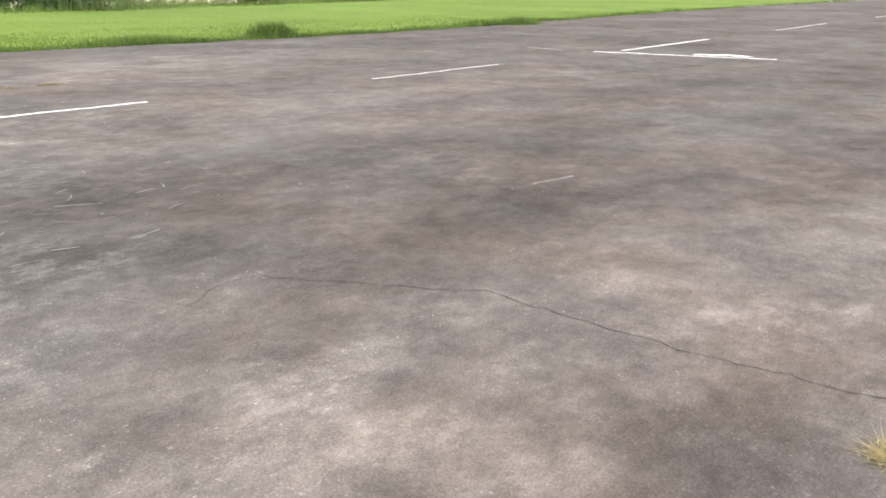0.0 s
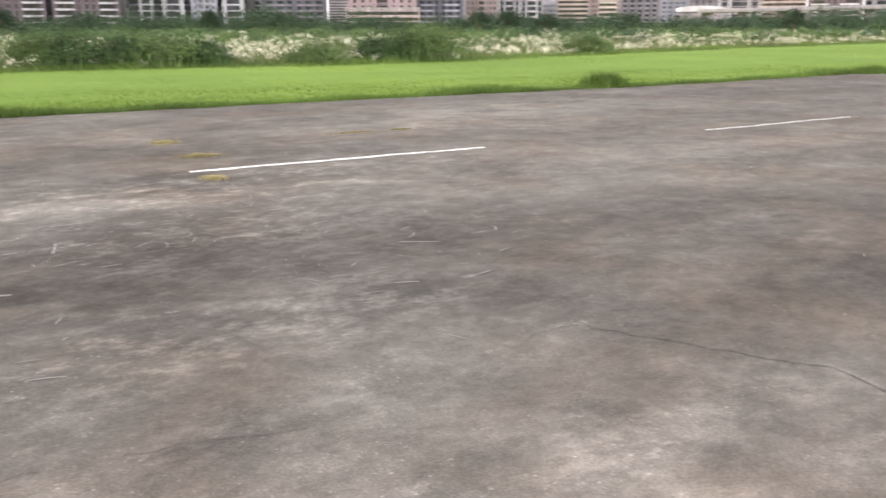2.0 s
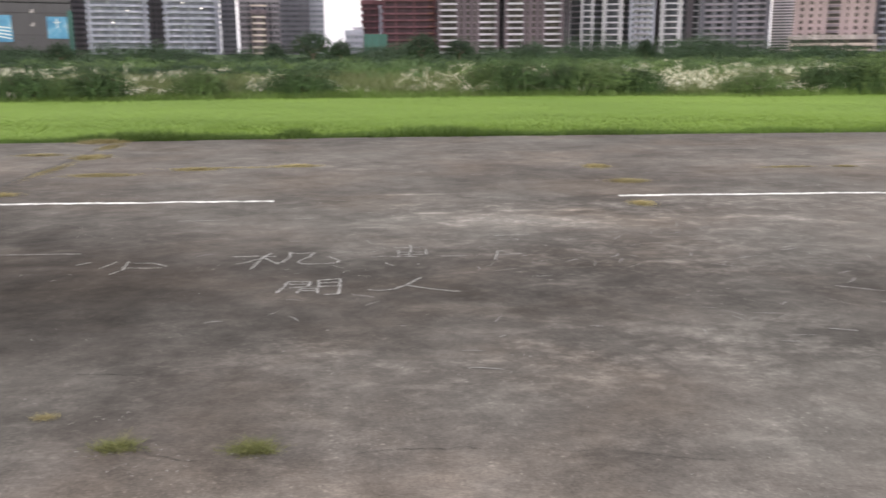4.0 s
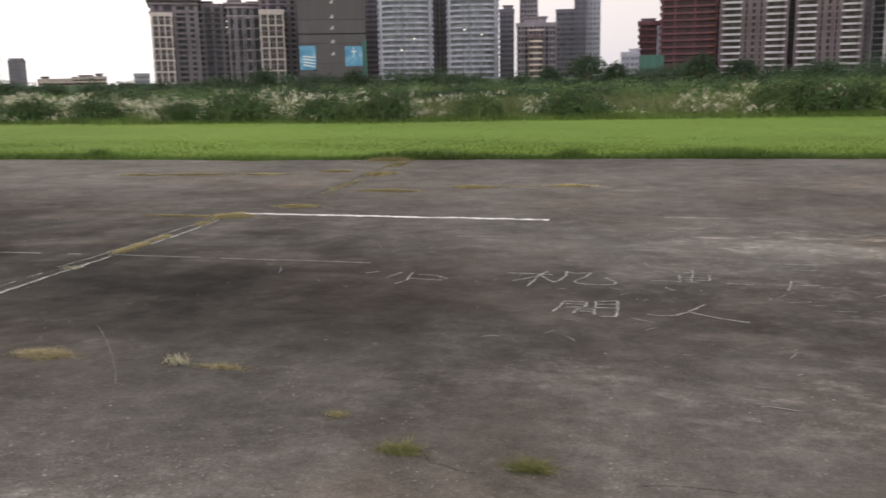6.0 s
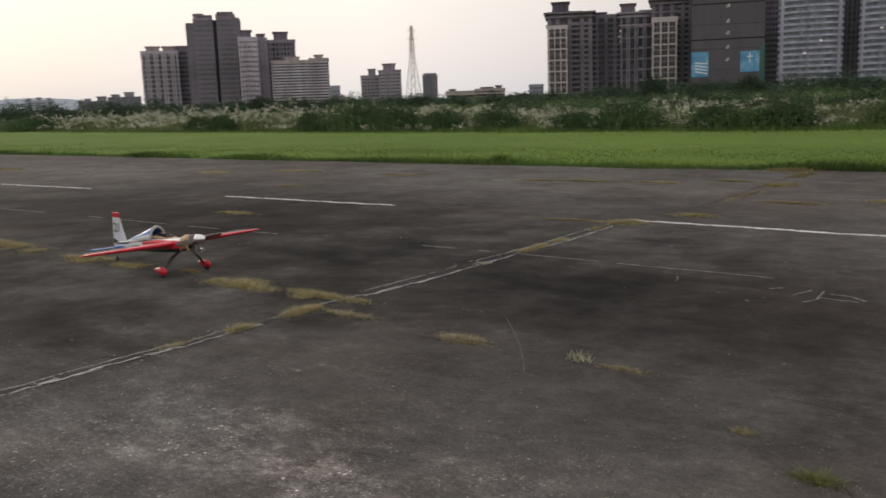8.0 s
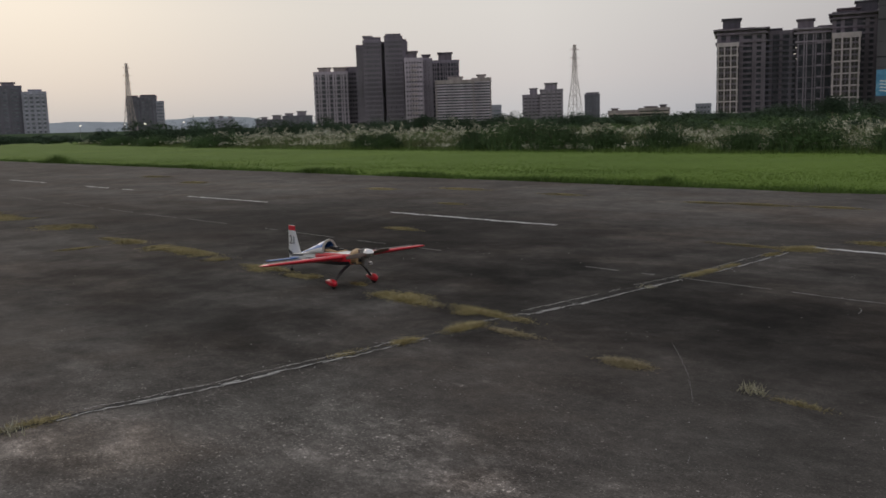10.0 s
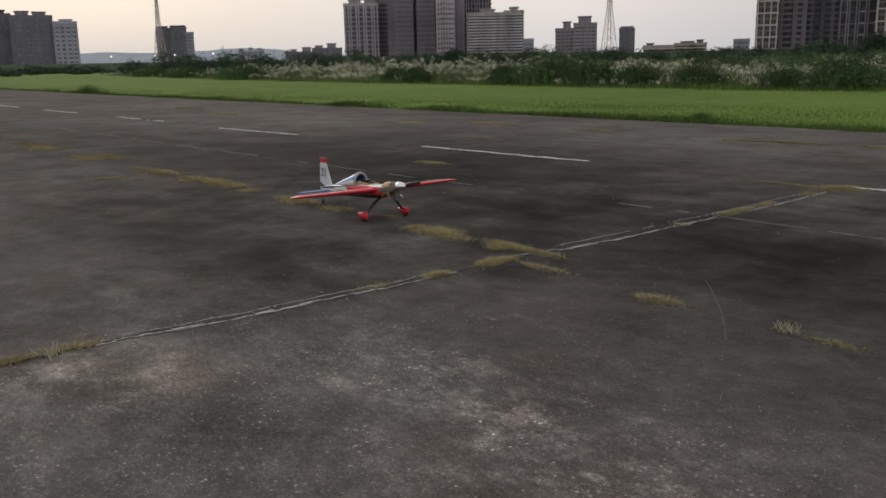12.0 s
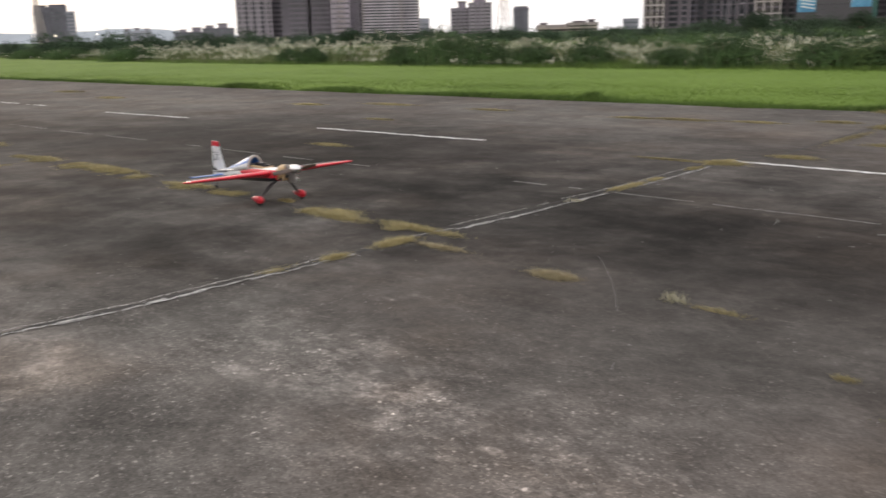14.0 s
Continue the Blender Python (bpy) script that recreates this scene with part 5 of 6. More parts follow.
def billboard_tower():
    """A tower wrapped in slate panels, with black seams and two blue posters."""
    d, az0, az1, el = 540, 62.1, 57.8, 7.2
    centre = bearing((az0 + az1) / 2)
    w = 2 * d * math.tan(radians((az0 - az1) / 2))
    h = EYE + d * math.tan(radians(el))
    thing = tagged(new("wrapped_tower"), "slate grey panel-clad tower with two blue posters", "building", "buildings across the river")
    side = Vector((centre.y, -centre.x, 0))
    thing.matrix_world = Matrix.Translation(centre * d) @ Matrix(((side.x, centre.x, 0, 0), (side.y, centre.y, 0, 0), (0, 0, 1, 0), (0, 0, 0, 1)))

    def up(e):
        return EYE + d * math.tan(radians(e))

    bm = bmesh.new()
    box(bm, -w / 2, w / 2, 0, 24, 0, h)
    part("core", bm, SEAM, thing)
    panel = {}
    cuts = [0.6, 1.5, 2.75, 3.3, 4.2, 5.42, 6.2, 7.0]
    for k, (a, b) in enumerate(zip(cuts, cuts[1:])):
        gap = 0.6 if k in (3, 5) else 0.12
        share("panel", box_mesh("panel", -w / 2 + 0.15, w / 2 - 0.15, -0.5, 0, up(a) + gap, up(b) - 0.06, SLATE), thing, (0, 0, 0))
    for a, b, e0, e1 in ((62.06, 61.05, 1.1, 2.6), (59.18, 58.08, 1.3, 2.55)):
        mid_az = (a + b) / 2
        x = d * math.tan(radians((az0 + az1) / 2 - mid_az))
        hw = d * math.tan(radians((a - b) / 2))
        poster = share("poster", box_mesh("poster", -hw, hw, -0.75, -0.5, up(e0), up(e1), SKY_POSTER), thing, (x, 0, 0))
        if a > 60:
            bm = bmesh.new()
            for k in range(4):
                z = up(e0 + 0.15 + 0.2 * k)
                vs = [bm.verts.new(p) for p in ((-hw * 0.7, -0.8, z + 1.4 - 0.2 * k), (hw * 0.9, -0.8, z), (hw * 0.9, -0.8, z + 0.6), (-hw * 0.5, -0.8, z + 2.0 - 0.2 * k))]
                bm.faces.new(vs)
            part("poster_stripes", bm, POSTER_WHITE, poster)
        else:
            bm = bmesh.new()
            box(bm, -0.3, 0.3, -0.85, -0.75, up(e1) - 6.5, up(e1) - 1.0)
            box(bm, -1.6, 1.6, -0.85, -0.75, up(e1) - 3.4, up(e1) - 2.7)
            part("poster_figure", bm, POSTER_WHITE, poster)
    bm = bmesh.new()
    for e in (2.0, 2.75, 3.6, 4.3, 5.2, 6.0):
        box(bm, -1.0, 0.9, -0.8, -0.5, up(e), up(e) + 0.8)
        box(bm, -0.2, 1.0, -0.8, -0.5, up(e) + 0.9, up(e) + 1.9)
    part("sign_marks", bm, CREAM_FRAME, thing)
    bm = bmesh.new()
    box(bm, w / 2 - 2.2, w / 2 + 0.3, -0.9, 0, 0, up(2.9))
    part("scaffold_net", bm, GREEN_NET, thing)


billboard_tower()
tower("grey gridded apartment tower", 57.8, 56.9, 5.6, 580, "grey")
for az0, az1 in ((57.0, 53.5), (52.6, 49.3)):
    tower("tall bowed blue-grey apartment tower with white bands", az0, az1, 7.6, 540, "bow", bow=5.0, balconies=[(0.15, 0.28, PALE_GREY, 1.2), (0.72, 0.85, PALE_GREY, 1.2)], lit=[(0.42, 2.2), (0.66, 2.9)] if az0 > 55 else [(0.35, 3.4), (0.68, 3.1)])
tower("dark slot between bowed towers", 53.5, 52.6, 7.2, 552, "dark")
tower("dark slate apartment tower", 49.2, 48.3, 4.6, 600, "slate", [(0.3, 0.9, 3, GREY)])
tower("beige tower with balconies and stepped top", 48.1, 45.6, 3.7, 520, "brown", [(0.2, 0.75, 4, GREY)], balconies=[(0.28, 0.68, CREAM_BAND, 1.6), (0.05, 0.2, GREY, 1.0), (0.8, 0.95, GREY, 1.0)])
tower("red-brown balcony front of a beige tower", 47.35, 46.45, 3.0, 514, "balcony", depth=5, balconies=[(0.05, 0.95, CREAM_BAND, 1.1)])
tower("beige narrow tower behind", 47.9, 46.8, 5.9, 600, "grey")
tower("dark grey twin tower", 45.6, 44.35, 4.5, 590, "slate")
tower("dark grey tall twin tower with pale side", 44.45, 43.75, 5.8, 588, "slate")
tower("pale flank of a dark tower", 43.77, 42.85, 5.72, 592, "pale")
tower("low white house behind trees", 41.5, 40.4, 1.75, 480, "pale", [(0.5, 1.0, 2, WHITEWASH)])
tower("unfinished rust-netted block", 40.4, 38.9, 3.6, 520, "redframe", [(0.1, 0.6, 2, GREY)])
tower("pale unfinished stair tower", 39.3, 38.85, 3.3, 512, "pale")
tower("tall unfinished tower in rust-red netting", 39.1, 35.75, 7.4, 505, "redframe", balconies=[(0.86, 0.97, ORANGE, 1.6)])
GREEN = tagged(new("site_fence"), "green netting fence round a building site", "fence")
p = bearing(39.6) * 470
GREEN.location = p
for k in range(3):
    bm = bmesh.new()
    box(bm, -2.0, 2.0, -0.1, 0.1, 0.0, 15)
    o = part("net_panel", bm, GREEN_NET, GREEN)
    o.location = bearing(39.6 - 90) * (4.1 * (k - 1))
    o.rotation_euler.z = radians(-0.4)
for az0, az1 in ((35.6, 31.7), (31.3, 27.6)):
    tower("rosy brown apartment tower with white balconies", az0, az1, 6.8, 500, "balcony", balconies=[(0.03, 0.32, WHITEWASH, 1.5), (0.68, 0.97, WHITEWASH, 1.5), (0.45, 0.55, ROSE, 0.9)])
tower("dark slot between rosy towers", 31.8, 31.2, 6.6, 512, "dark")
tower("dark grey slot tower", 27.7, 27.2, 6.0, 512, "dark")
tower("dark recessed apartment tower with white frames", 27.3, 23.3, 6.5, 522, "white", balconies=[(0.3, 0.5, PALE_GREY, 1.2)])
tower("slim white window bay of a dark tower", 26.5, 25.7, 6.6, 512, "whitecol", depth=9)
tower("slim white window bay of a dark tower", 25.15, 23.9, 6.6, 512, "whitecol", depth=9)
tower("pale greenish-grey balcony tower", 23.45, 21.95, 6.5, 510, "pale", balconies=[(0.15, 0.85, CONCRETE, 1.3)])
tower("dark recessed tower", 23.9, 19.7, 6.3, 526, "dark")
tower("slim white window bay of a dark tower", 21.6, 20.3, 6.6, 512, "whitecol", depth=9)
tower("narrow bright white tower flank", 19.8, 19.2, 6.2, 530, "whitecol")
tower("slate grey balcony tower", 19.2, 15.2, 6.2, 520, "slate", balconies=[(0.06, 0.45, GREY, 1.3), (0.55, 0.94, GREY, 1.3)])
# the sky's reflection is painted: pale wall bands stand in for bright glass
tower("glass tower reflecting evening sky", 15.05, 13.7, 5.4, 600, "fine")
tower("pinkish beige gridded apartment block", 13.85, 9.5, 6.0, 500, "pinkgrid", balconies=[(0.42, 0.58, BROWN, 0.6)])
tower("low pale podium of the beige block", 14.0, 9.3, 1.25, 486, "stripes", depth=8)
tower("slate and white balcony tower", 9.5, 6.5, 6.0, 520, "slate", balconies=[(0.1, 0.4, PALE_GREY, 1.3), (0.6, 0.9, PALE_GREY, 1.3)])
tower("pinkish brown tower", 6.4, 4.3, 5.4, 540, "pinkgrid", balconies=[(0.35, 0.65, PINK, 1.1)])
tower("white and violet-grey tower", 4.2, 2.95, 5.2, 560, "white", balconies=[(0.2, 0.6, WHITEWASH, 1.1)])
tower("white and violet-grey tower", 2.85, 1.5, 5.2, 560, "white", balconies=[(0.3, 0.8, WHITEWASH, 1.1)])
tower("low white block", 1.5, 0.6, 1.6, 620, "pale")
tower("cream striped tower", 0.55, -1.4, 4.6, 600, "stripes")
tower("pinkish narrow tower", -1.5, -3.2, 4.2, 640, "pinkgrid")
tower("low pale round-roofed hall", -2.0, -3.15, 1.75, 560, "stripes", [(0.2, 0.8, 3, PINK)])
tower("grey tower", -3.4, -5.7, 4.8, 640, "grey")
tower("pale grey tower", -5.8, -7.4, 4.2, 700, "pale")
tower("grey tower with plain flank", -7.5, -9.2, 4.6, 660, "greyv")
tower("slate striped tower with white edges", -9.3, -11.6, 5.0, 620, "white")
tower("beige terraced block", -11.7, -14.2, 4.0, 600, "stripes", balconies=[(0.1, 0.9, PINK, 1.2)])
tower("rosy block with white terraces", -14.3, -17.2, 3.8, 600, "balcony", balconies=[(0.05, 0.4, WHITEWASH, 1.3), (0.6, 0.95, WHITEWASH, 1.3)])
tower("white and grey tower", -17.3, -19.4, 4.4, 640, "white")
tower("pale grey block", -19.5, -22.0, 3.9, 660, "pale")
tower("pinkish block", -22.1, -24.0, 3.6, 640, "pinkgrid")
tower("pale grey wide block", -24.1, -27.5, 4.0, 680, "pale")
tower("grey striped block", -27.6, -30.4, 3.4, 660, "grey")
tower("pale block", -30.5, -34.0, 3.6, 700, "pale")
tower("pale lilac block in the back row", 6.6, 0.4, 4.3, 760, "pale", depth=14)
tower("pinkish block in the back row", 0.5, -6.0, 3.9, 780, "pinkgrid", depth=14)
tower("pale lilac block in the back row", -5.6, -12.5, 4.0, 790, "pale", depth=14)
tower("dark slot between red and rosy towers", 35.85, 35.5, 6.4, 514, "dark")
tower("grey block", -34.1, -38.0, 3.2, 700, "grey")


def pylon(az, d, el, half, label):
    """A lattice power pylon: four tapering legs, rings, crossed braces and three pairs of arms."""
    thing = tagged(new("power_pylon"), label, "pylon", "power pylons")
    thing.location = bearing(az) * d
    thing.rotation_euler.z = radians(az - 10)
    h = EYE + d * math.tan(radians(el))
    top = half * 0.13
    t = 0.17 * d / 700

    def wide(z):
        f = z / h
        return half + (half * 0.28 - half) * f / 0.62 if f < 0.62 else half * 0.28 + (top - half * 0.28) * (f - 0.62) / 0.38

    levels = [h * f for f in (0, 0.14, 0.27, 0.38, 0.47, 0.55, 0.62, 0.68, 0.74, 0.8, 0.86, 0.92, 1.0)]
    for sx in (-1, 1):
        for sy in (-1, 1):
            bm = bmesh.new()
            last = None
            for z in levels:
                c = (sx * wide(z), sy * wide(z))
                ring4 = [bm.verts.new((c[0] + t * i, c[1] + t * j, z)) for i, j in ((-1, -1), (1, -1), (1, 1), (-1, 1))]
                for k in range(4 if last else 0):
                    bm.faces.new((last[k], last[(k + 1) % 4], ring4[(k + 1) % 4], ring4[k]))
                last = ring4
            part("leg", bm, PYLON_PAINT, thing)
    bm = bmesh.new()
    for a, b in zip(levels, levels[1:]):
        for sx, sy, ux, uy in ((-1, -1, 1, -1), (1, -1, 1, 1), (1, 1, -1, 1), (-1, 1, -1, -1)):
            beam(bm, (sx * wide(a), sy * wide(a), a), (ux * wide(b), uy * wide(b), b), t * 0.6)
            beam(bm, (ux * wide(a), uy * wide(a), a), (sx * wide(b), sy * wide(b), b), t * 0.6)
            beam(bm, (sx * wide(b), sy * wide(b), b), (ux * wide(b), uy * wide(b), b), t * 0.6)
    tagged(part("lattice", bm, PYLON_PAINT, thing), kind="stuff")
    for f in (0.74, 0.84, 0.94):
        for s in (-1, 1):
            bm = bmesh.new()
            beam(bm, (0, 0, h * f + 1), (s * half * 0.75, 0, h * f), t * 0.7)
            beam(bm, (0, 0, h * f - 0.8), (s * half * 0.75, 0, h * f), t * 0.6)
            part("crossarm", bm, PYLON_PAINT, thing)


pylon(79.73, 690, 5.0, 5.2, "pale painted steel lattice power pylon rising over low houses")
pylon(107.98, 860, 4.45, 5.0, "pale painted steel lattice power pylon beside dark blocks")

# raised expressway and the long white shed
road = tagged(new("viaduct"), "pale concrete elevated road on round piers", "viaduct")
a, b = bearing(-8.5) * 420, bearing(-41.0) * 330
deck_z = EYE + 380 * math.tan(radians(1.16))
along = (b - a).normalized()
across = Vector((-along.y, along.x, 0))
n = 12
length = (b - a).length
road.matrix_world = Matrix.Translation(a) @ Matrix(((along.x, across.x, 0, 0), (along.y, across.y, 0, 0), (0, 0, 1, 0), (0, 0, 0, 1)))
girder = box_mesh("girder", 0.1, length / n - 0.1, -5, 5, deck_z - 0.9, deck_z, CONCRETE)
rail = box_mesh("parapet", 0.05, length / n - 0.05, -5.3, -5.0, deck_z - 0.3, deck_z + 0.6, CONCRETE)
rail2 = box_mesh("parapet", 0.05, length / n - 0.05, 5.0, 5.3, deck_z - 0.3, deck_z + 0.6, CONCRETE)
bm = bmesh.new()
beam(bm, (0, 0, 0), (0, 0, deck_z - 2.0), 1.1, 10)
box(bm, -1.2, 1.2, -4, 4, deck_z - 2.0, deck_z - 0.85)
pier0 = part("bridge_pier", bm, MAUVE, road)
for k in range(n):
    share("girder", girder, road, (k * length / n, 0, 0))
    share("parapet", rail, road, (k * length / n, 0, 0))
    share("parapet", rail2, road, (k * length / n, 0, 0))
    if k:
        share("bridge_pier", pier0.data, road, (k * length / n, 0, 0))
shed = tagged(new("long_shed"), "long low shed with a curved white roof", "shed")
p = bearing(-8.4) * 470
shed.matrix_world = Matrix.Translation(p) @ Matrix.Rotation(radians(-48.4), 4, "Z")
bm = bmesh.new()
box(bm, -12, 12, -5, 5, 0, 10.0)
part("wall", bm, GREY, shed)
bm = bmesh.new()
prev = None
for k in range(13):
    t = k / 12
    z = 10.0 + 2.6 * math.sin(math.pi * (0.12 + 0.86 * t)) ** 0.6
    row = [bm.verts.new((-13.5 + 27 * t, y, z)) for y in (-6, 6)] + [bm.verts.new((-13.5 + 27 * t, y, 9.7)) for y in (6, -6)]
    if prev:
        for i in range(4):
            bm.faces.new((prev[i], row[i], row[(i + 1) % 4], prev[(i + 1) % 4]))
    prev = row
part("roof", bm, WHITEWASH, shed)

# flood wall and hills far upstream
bm = bmesh.new()
pts = [bearing(az) * 470 for az in range(-44, 130, 3)]
prev = None
for q in pts:
    o = q.normalized()
    row = [bm.verts.new(v) for v in (q - o * 8 + Vector((0, 0, -0.1)), q + Vector((0, 0, 4.6)), q + o * 5 + Vector((0, 0, 4.6)), q + o * 12 + Vector((0, 0, -0.1)))]
    if prev:
        for i in range(3):
            bm.faces.new((prev[i], row[i], row[i + 1], prev[i + 1]))
    prev = row
tagged(part("embankment", bm, BANK), "grassy flood embankment along the far bank", "embankment", kind="structure")
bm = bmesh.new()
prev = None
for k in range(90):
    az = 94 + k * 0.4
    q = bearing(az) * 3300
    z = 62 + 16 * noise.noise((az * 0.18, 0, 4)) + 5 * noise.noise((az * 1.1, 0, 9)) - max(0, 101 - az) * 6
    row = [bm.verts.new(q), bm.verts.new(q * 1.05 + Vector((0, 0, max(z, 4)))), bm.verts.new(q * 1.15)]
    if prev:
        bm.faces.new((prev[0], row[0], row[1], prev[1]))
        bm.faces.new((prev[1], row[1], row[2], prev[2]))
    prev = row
# pale blue-grey because the haze over the hills is part of the base colour
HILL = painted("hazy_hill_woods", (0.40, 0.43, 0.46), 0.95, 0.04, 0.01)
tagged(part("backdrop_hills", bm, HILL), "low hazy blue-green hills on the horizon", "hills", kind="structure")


def street_lamp(az, d, h):
    thing = tagged(new("street_lamp"), "thin street lamp with a lit white head", "street lamp", "street lamps on the embankment")
    thing.location = bearing(az) * d
    bm = bmesh.new()
    beam(bm, (0, 0, 0), (0, 0, h), 0.12, 6, 0.07)
    beam(bm, (0, 0, h), (0.9, 0, h + 0.3), 0.06, 5)
    part("pole", bm, STEEL, thing)
    bm = bmesh.new()
    box(bm, 0.6, 1.2, -0.3, 0.3, h + 0.2, h + 0.6)
    part("lamp_head", bm, LAMP_GLOW, thing)


for az, h in ((110.9, 7.2), (108.4, 7.4), (107.2, 7.4), (104.9, 7.8)):
    street_lamp(az, 458, h)


# ---- the model aeroplane, standing on the runway ----
P_WHITE = painted("white_covering_film", (0.80, 0.79, 0.77), 0.28, 0.03, 5)
P_RED = painted("red_covering_film", (0.66, 0.022, 0.04), 0.28, 0.05, 5)
P_BLUE = painted("blue_covering_film", (0.045, 0.17, 0.52), 0.28, 0.05, 5)
P_BLACK = painted("black_covering_film", (0.012, 0.012, 0.018), 0.3, 0.05, 5)
PLY = Nodes("birch_plywood", 0.6)
PLY.color(PLY.ramp(PLY.noise(14, 6, (0.2, 1, 1)), (0.3, (0.42, 0.27, 0.13)), (0.7, (0.62, 0.45, 0.26))))
PLY = PLY.mat
CHROME = painted("polished_aluminium", (0.82, 0.81, 0.80), 0.14, 0.02, 9, 1.0)
ENGINE_GREY = painted("cast_aluminium", (0.38, 0.37, 0.36), 0.4, 0.08, 20, 0.9)
RUBBER = painted("black_rubber", (0.02, 0.02, 0.02), 0.8, 0.1, 30)
CARBON = painted("carbon_fibre", (0.025, 0.025, 0.028), 0.35, 0.1, 40)
PROP_WOOD = painted("varnished_brown_wood", (0.11, 0.07, 0.05), 0.35, 0.1, 12)
FRAME_GREY = painted("raw_grey_fibreglass", (0.42, 0.40, 0.37), 0.5, 0.05, 12)

plane = tagged(new("model_aeroplane"), "red, white and blue radio-controlled model aeroplane standing on asphalt", "model aeroplane")
plane.matrix_world = pose(-7.55, 5.09, 0, 0, 0, -4.5) @ Matrix.Scale(0.95, 4)


def ring(x, zc, hw, hh, power, n=28):
    """A rounded-box section across the fuselage."""
    out = []
    for k in range(n):
        t = math.tau * (k + 0.5) / n
        c, s = math.cos(t), math.sin(t)
        out.append((x, hw * math.copysign(abs(c) ** (2 / power), c), zc + hh * math.copysign(abs(s) ** (2 / power), s)))
    return out


def loft(sections, paint=None, cap=(True, True)):
    bm = bmesh.new()
    rows = [[bm.verts.new(p) for p in s] for s in sections]
    n = len(rows[0])
    for a, b in zip(rows, rows[1:]):
        for k in range(n):
            f = bm.faces.new((a[k], a[(k + 1) % n], b[(k + 1) % n], b[k]))
            f.smooth = True
    if cap[0]:
        bm.faces.new(rows[0][::-1])
    if cap[1]:
        bm.faces.new(rows[-1])
    bmesh.ops.recalc_face_normals(bm, faces=bm.faces)
    if paint:
        for f in bm.faces:
            f.material_index = paint(f.calc_center_median(), f.normal)
    return bm


# x, belly, back, half width
HULL = [(-1.27, 0.135, 0.215, 0.014), (-1.15, 0.14, 0.235, 0.026), (-0.95, 0.15, 0.262, 0.045), (-0.7, 0.165, 0.295, 0.066), (-0.45, 0.182, 0.325, 0.084), (-0.2, 0.2, 0.35, 0.096), (0.0, 0.215, 0.362, 0.1), (0.15, 0.235, 0.37, 0.098), (0.24, 0.25, 0.374, 0.094)]


def hull_at(x):
    xs = [h[0] for h in HULL]
    return [float(np.interp(x, xs, [h[k] for h in HULL])) for k in (1, 2, 3)]


def hull_paint(c, nrm):
    lo, hi, _ = hull_at(c.x)
    f = (c.z - lo) / (hi - lo)
    if f < 0.12 or (f < 0.4 and c.x > -0.62):
        return 3
    # the black band under the hatch tapers from the fin forwards
    if c.x < -0.36 and 0.66 + 0.22 * (c.x + 1.27) / 0.91 < f < 0.93:
        return 3
    if c.x > -0.55 and f < 0.93 and f > 0.4 - 1.0 * (c.x + 0.55):
        return 1
    if c.x <= -0.78 and 0.14 < f < 0.44 + 0.3 * (c.x + 0.78):
        return 2
    return 0


xs = np.linspace(-1.27, 0.24, 62)
part("fuselage", loft([ring(x, (hull_at(x)[0] + hull_at(x)[1]) / 2, hull_at(x)[2], (hull_at(x)[1] - hull_at(x)[0]) / 2, 4.5) for x in xs], hull_paint), [P_WHITE, P_RED, P_BLUE, P_BLACK], plane, "white fuselage with red, black and blue bands")

# plate along the fuselage side with unreadable lettering as bars
def on_side(bm, x0, x1, f0, f1, s, out):
    """A thin panel that lies on the fuselage side between two shares of its height."""
    corners = []
    for x, f in ((x0, f0), (x1, f0), (x1, f1), (x0, f1)):
        lo, hi, hw = hull_at(x)
        corners.append((x, s * hw, lo + f * (hi - lo)))
    ring_in = [bm.verts.new((x, y, z)) for x, y, z in corners]
    ring_out = [bm.verts.new((x, y + s * out, z)) for x, y, z in corners]
    bm.faces.new(ring_out)
    for i in range(4):
        bm.faces.new((ring_in[i], ring_in[(i + 1) % 4], ring_out[(i + 1) % 4], ring_out[i]))
    bmesh.ops.recalc_face_normals(bm, faces=bm.faces)


for s in (-1, 1):
    bm = bmesh.new()
    on_side(bm, -0.83, -0.53, 0.22, 0.6, s, 0.003)
    plate = part("name_plate", bm, P_WHITE, plane)
    bm = bmesh.new()
    for k in range(6):
        x = -0.80 + k * 0.036 + (0.03 if k else 0)
        on_side(bm, x, x + 0.024, 0.3, 0.54, s, 0.004)
    part("lettering", bm, P_BLACK, plate)

# hatch behind the cockpit, open at its front
bm = bmesh.new()
deck = []
for x in np.linspace(-1.0, -0.36, 16):
    f = (x + 1.0) / 0.64
    z0 = hull_at(x)[1] - 0.012
    hw = hull_at(x)[2] * (0.55 + 0.43 * min(1, f * 1.4))
    top = 0.02 + 0.128 * f**1.1
    deck.append([bm.verts.new((x, hw * math.cos(t), z0 + top * math.sin(t) ** 0.8)) for t in np.linspace(0.0, math.pi, 17)])
for a, b in zip(deck, deck[1:]):
    for k in range(16):
        q = bm.faces.new((a[k], a[k + 1], b[k + 1], b[k]))
        q.smooth = True
        zz = (k + 0.5) / 16
        q.material_index = 1 if (zz < 0.12 or zz > 0.88) else 0
bm.faces.new(deck[0])
bmesh.ops.recalc_face_normals(bm, faces=bm.faces)
hatch = part("canopy_hatch", bm, [P_BLUE, P_WHITE], plane, "blue cockpit hatch, open at the front")
mod = hatch.modifiers.new("thickness", "SOLIDIFY")
mod.thickness, mod.offset = 0.006, -1
bm = bmesh.new()
rim_in, rim_out = [], []
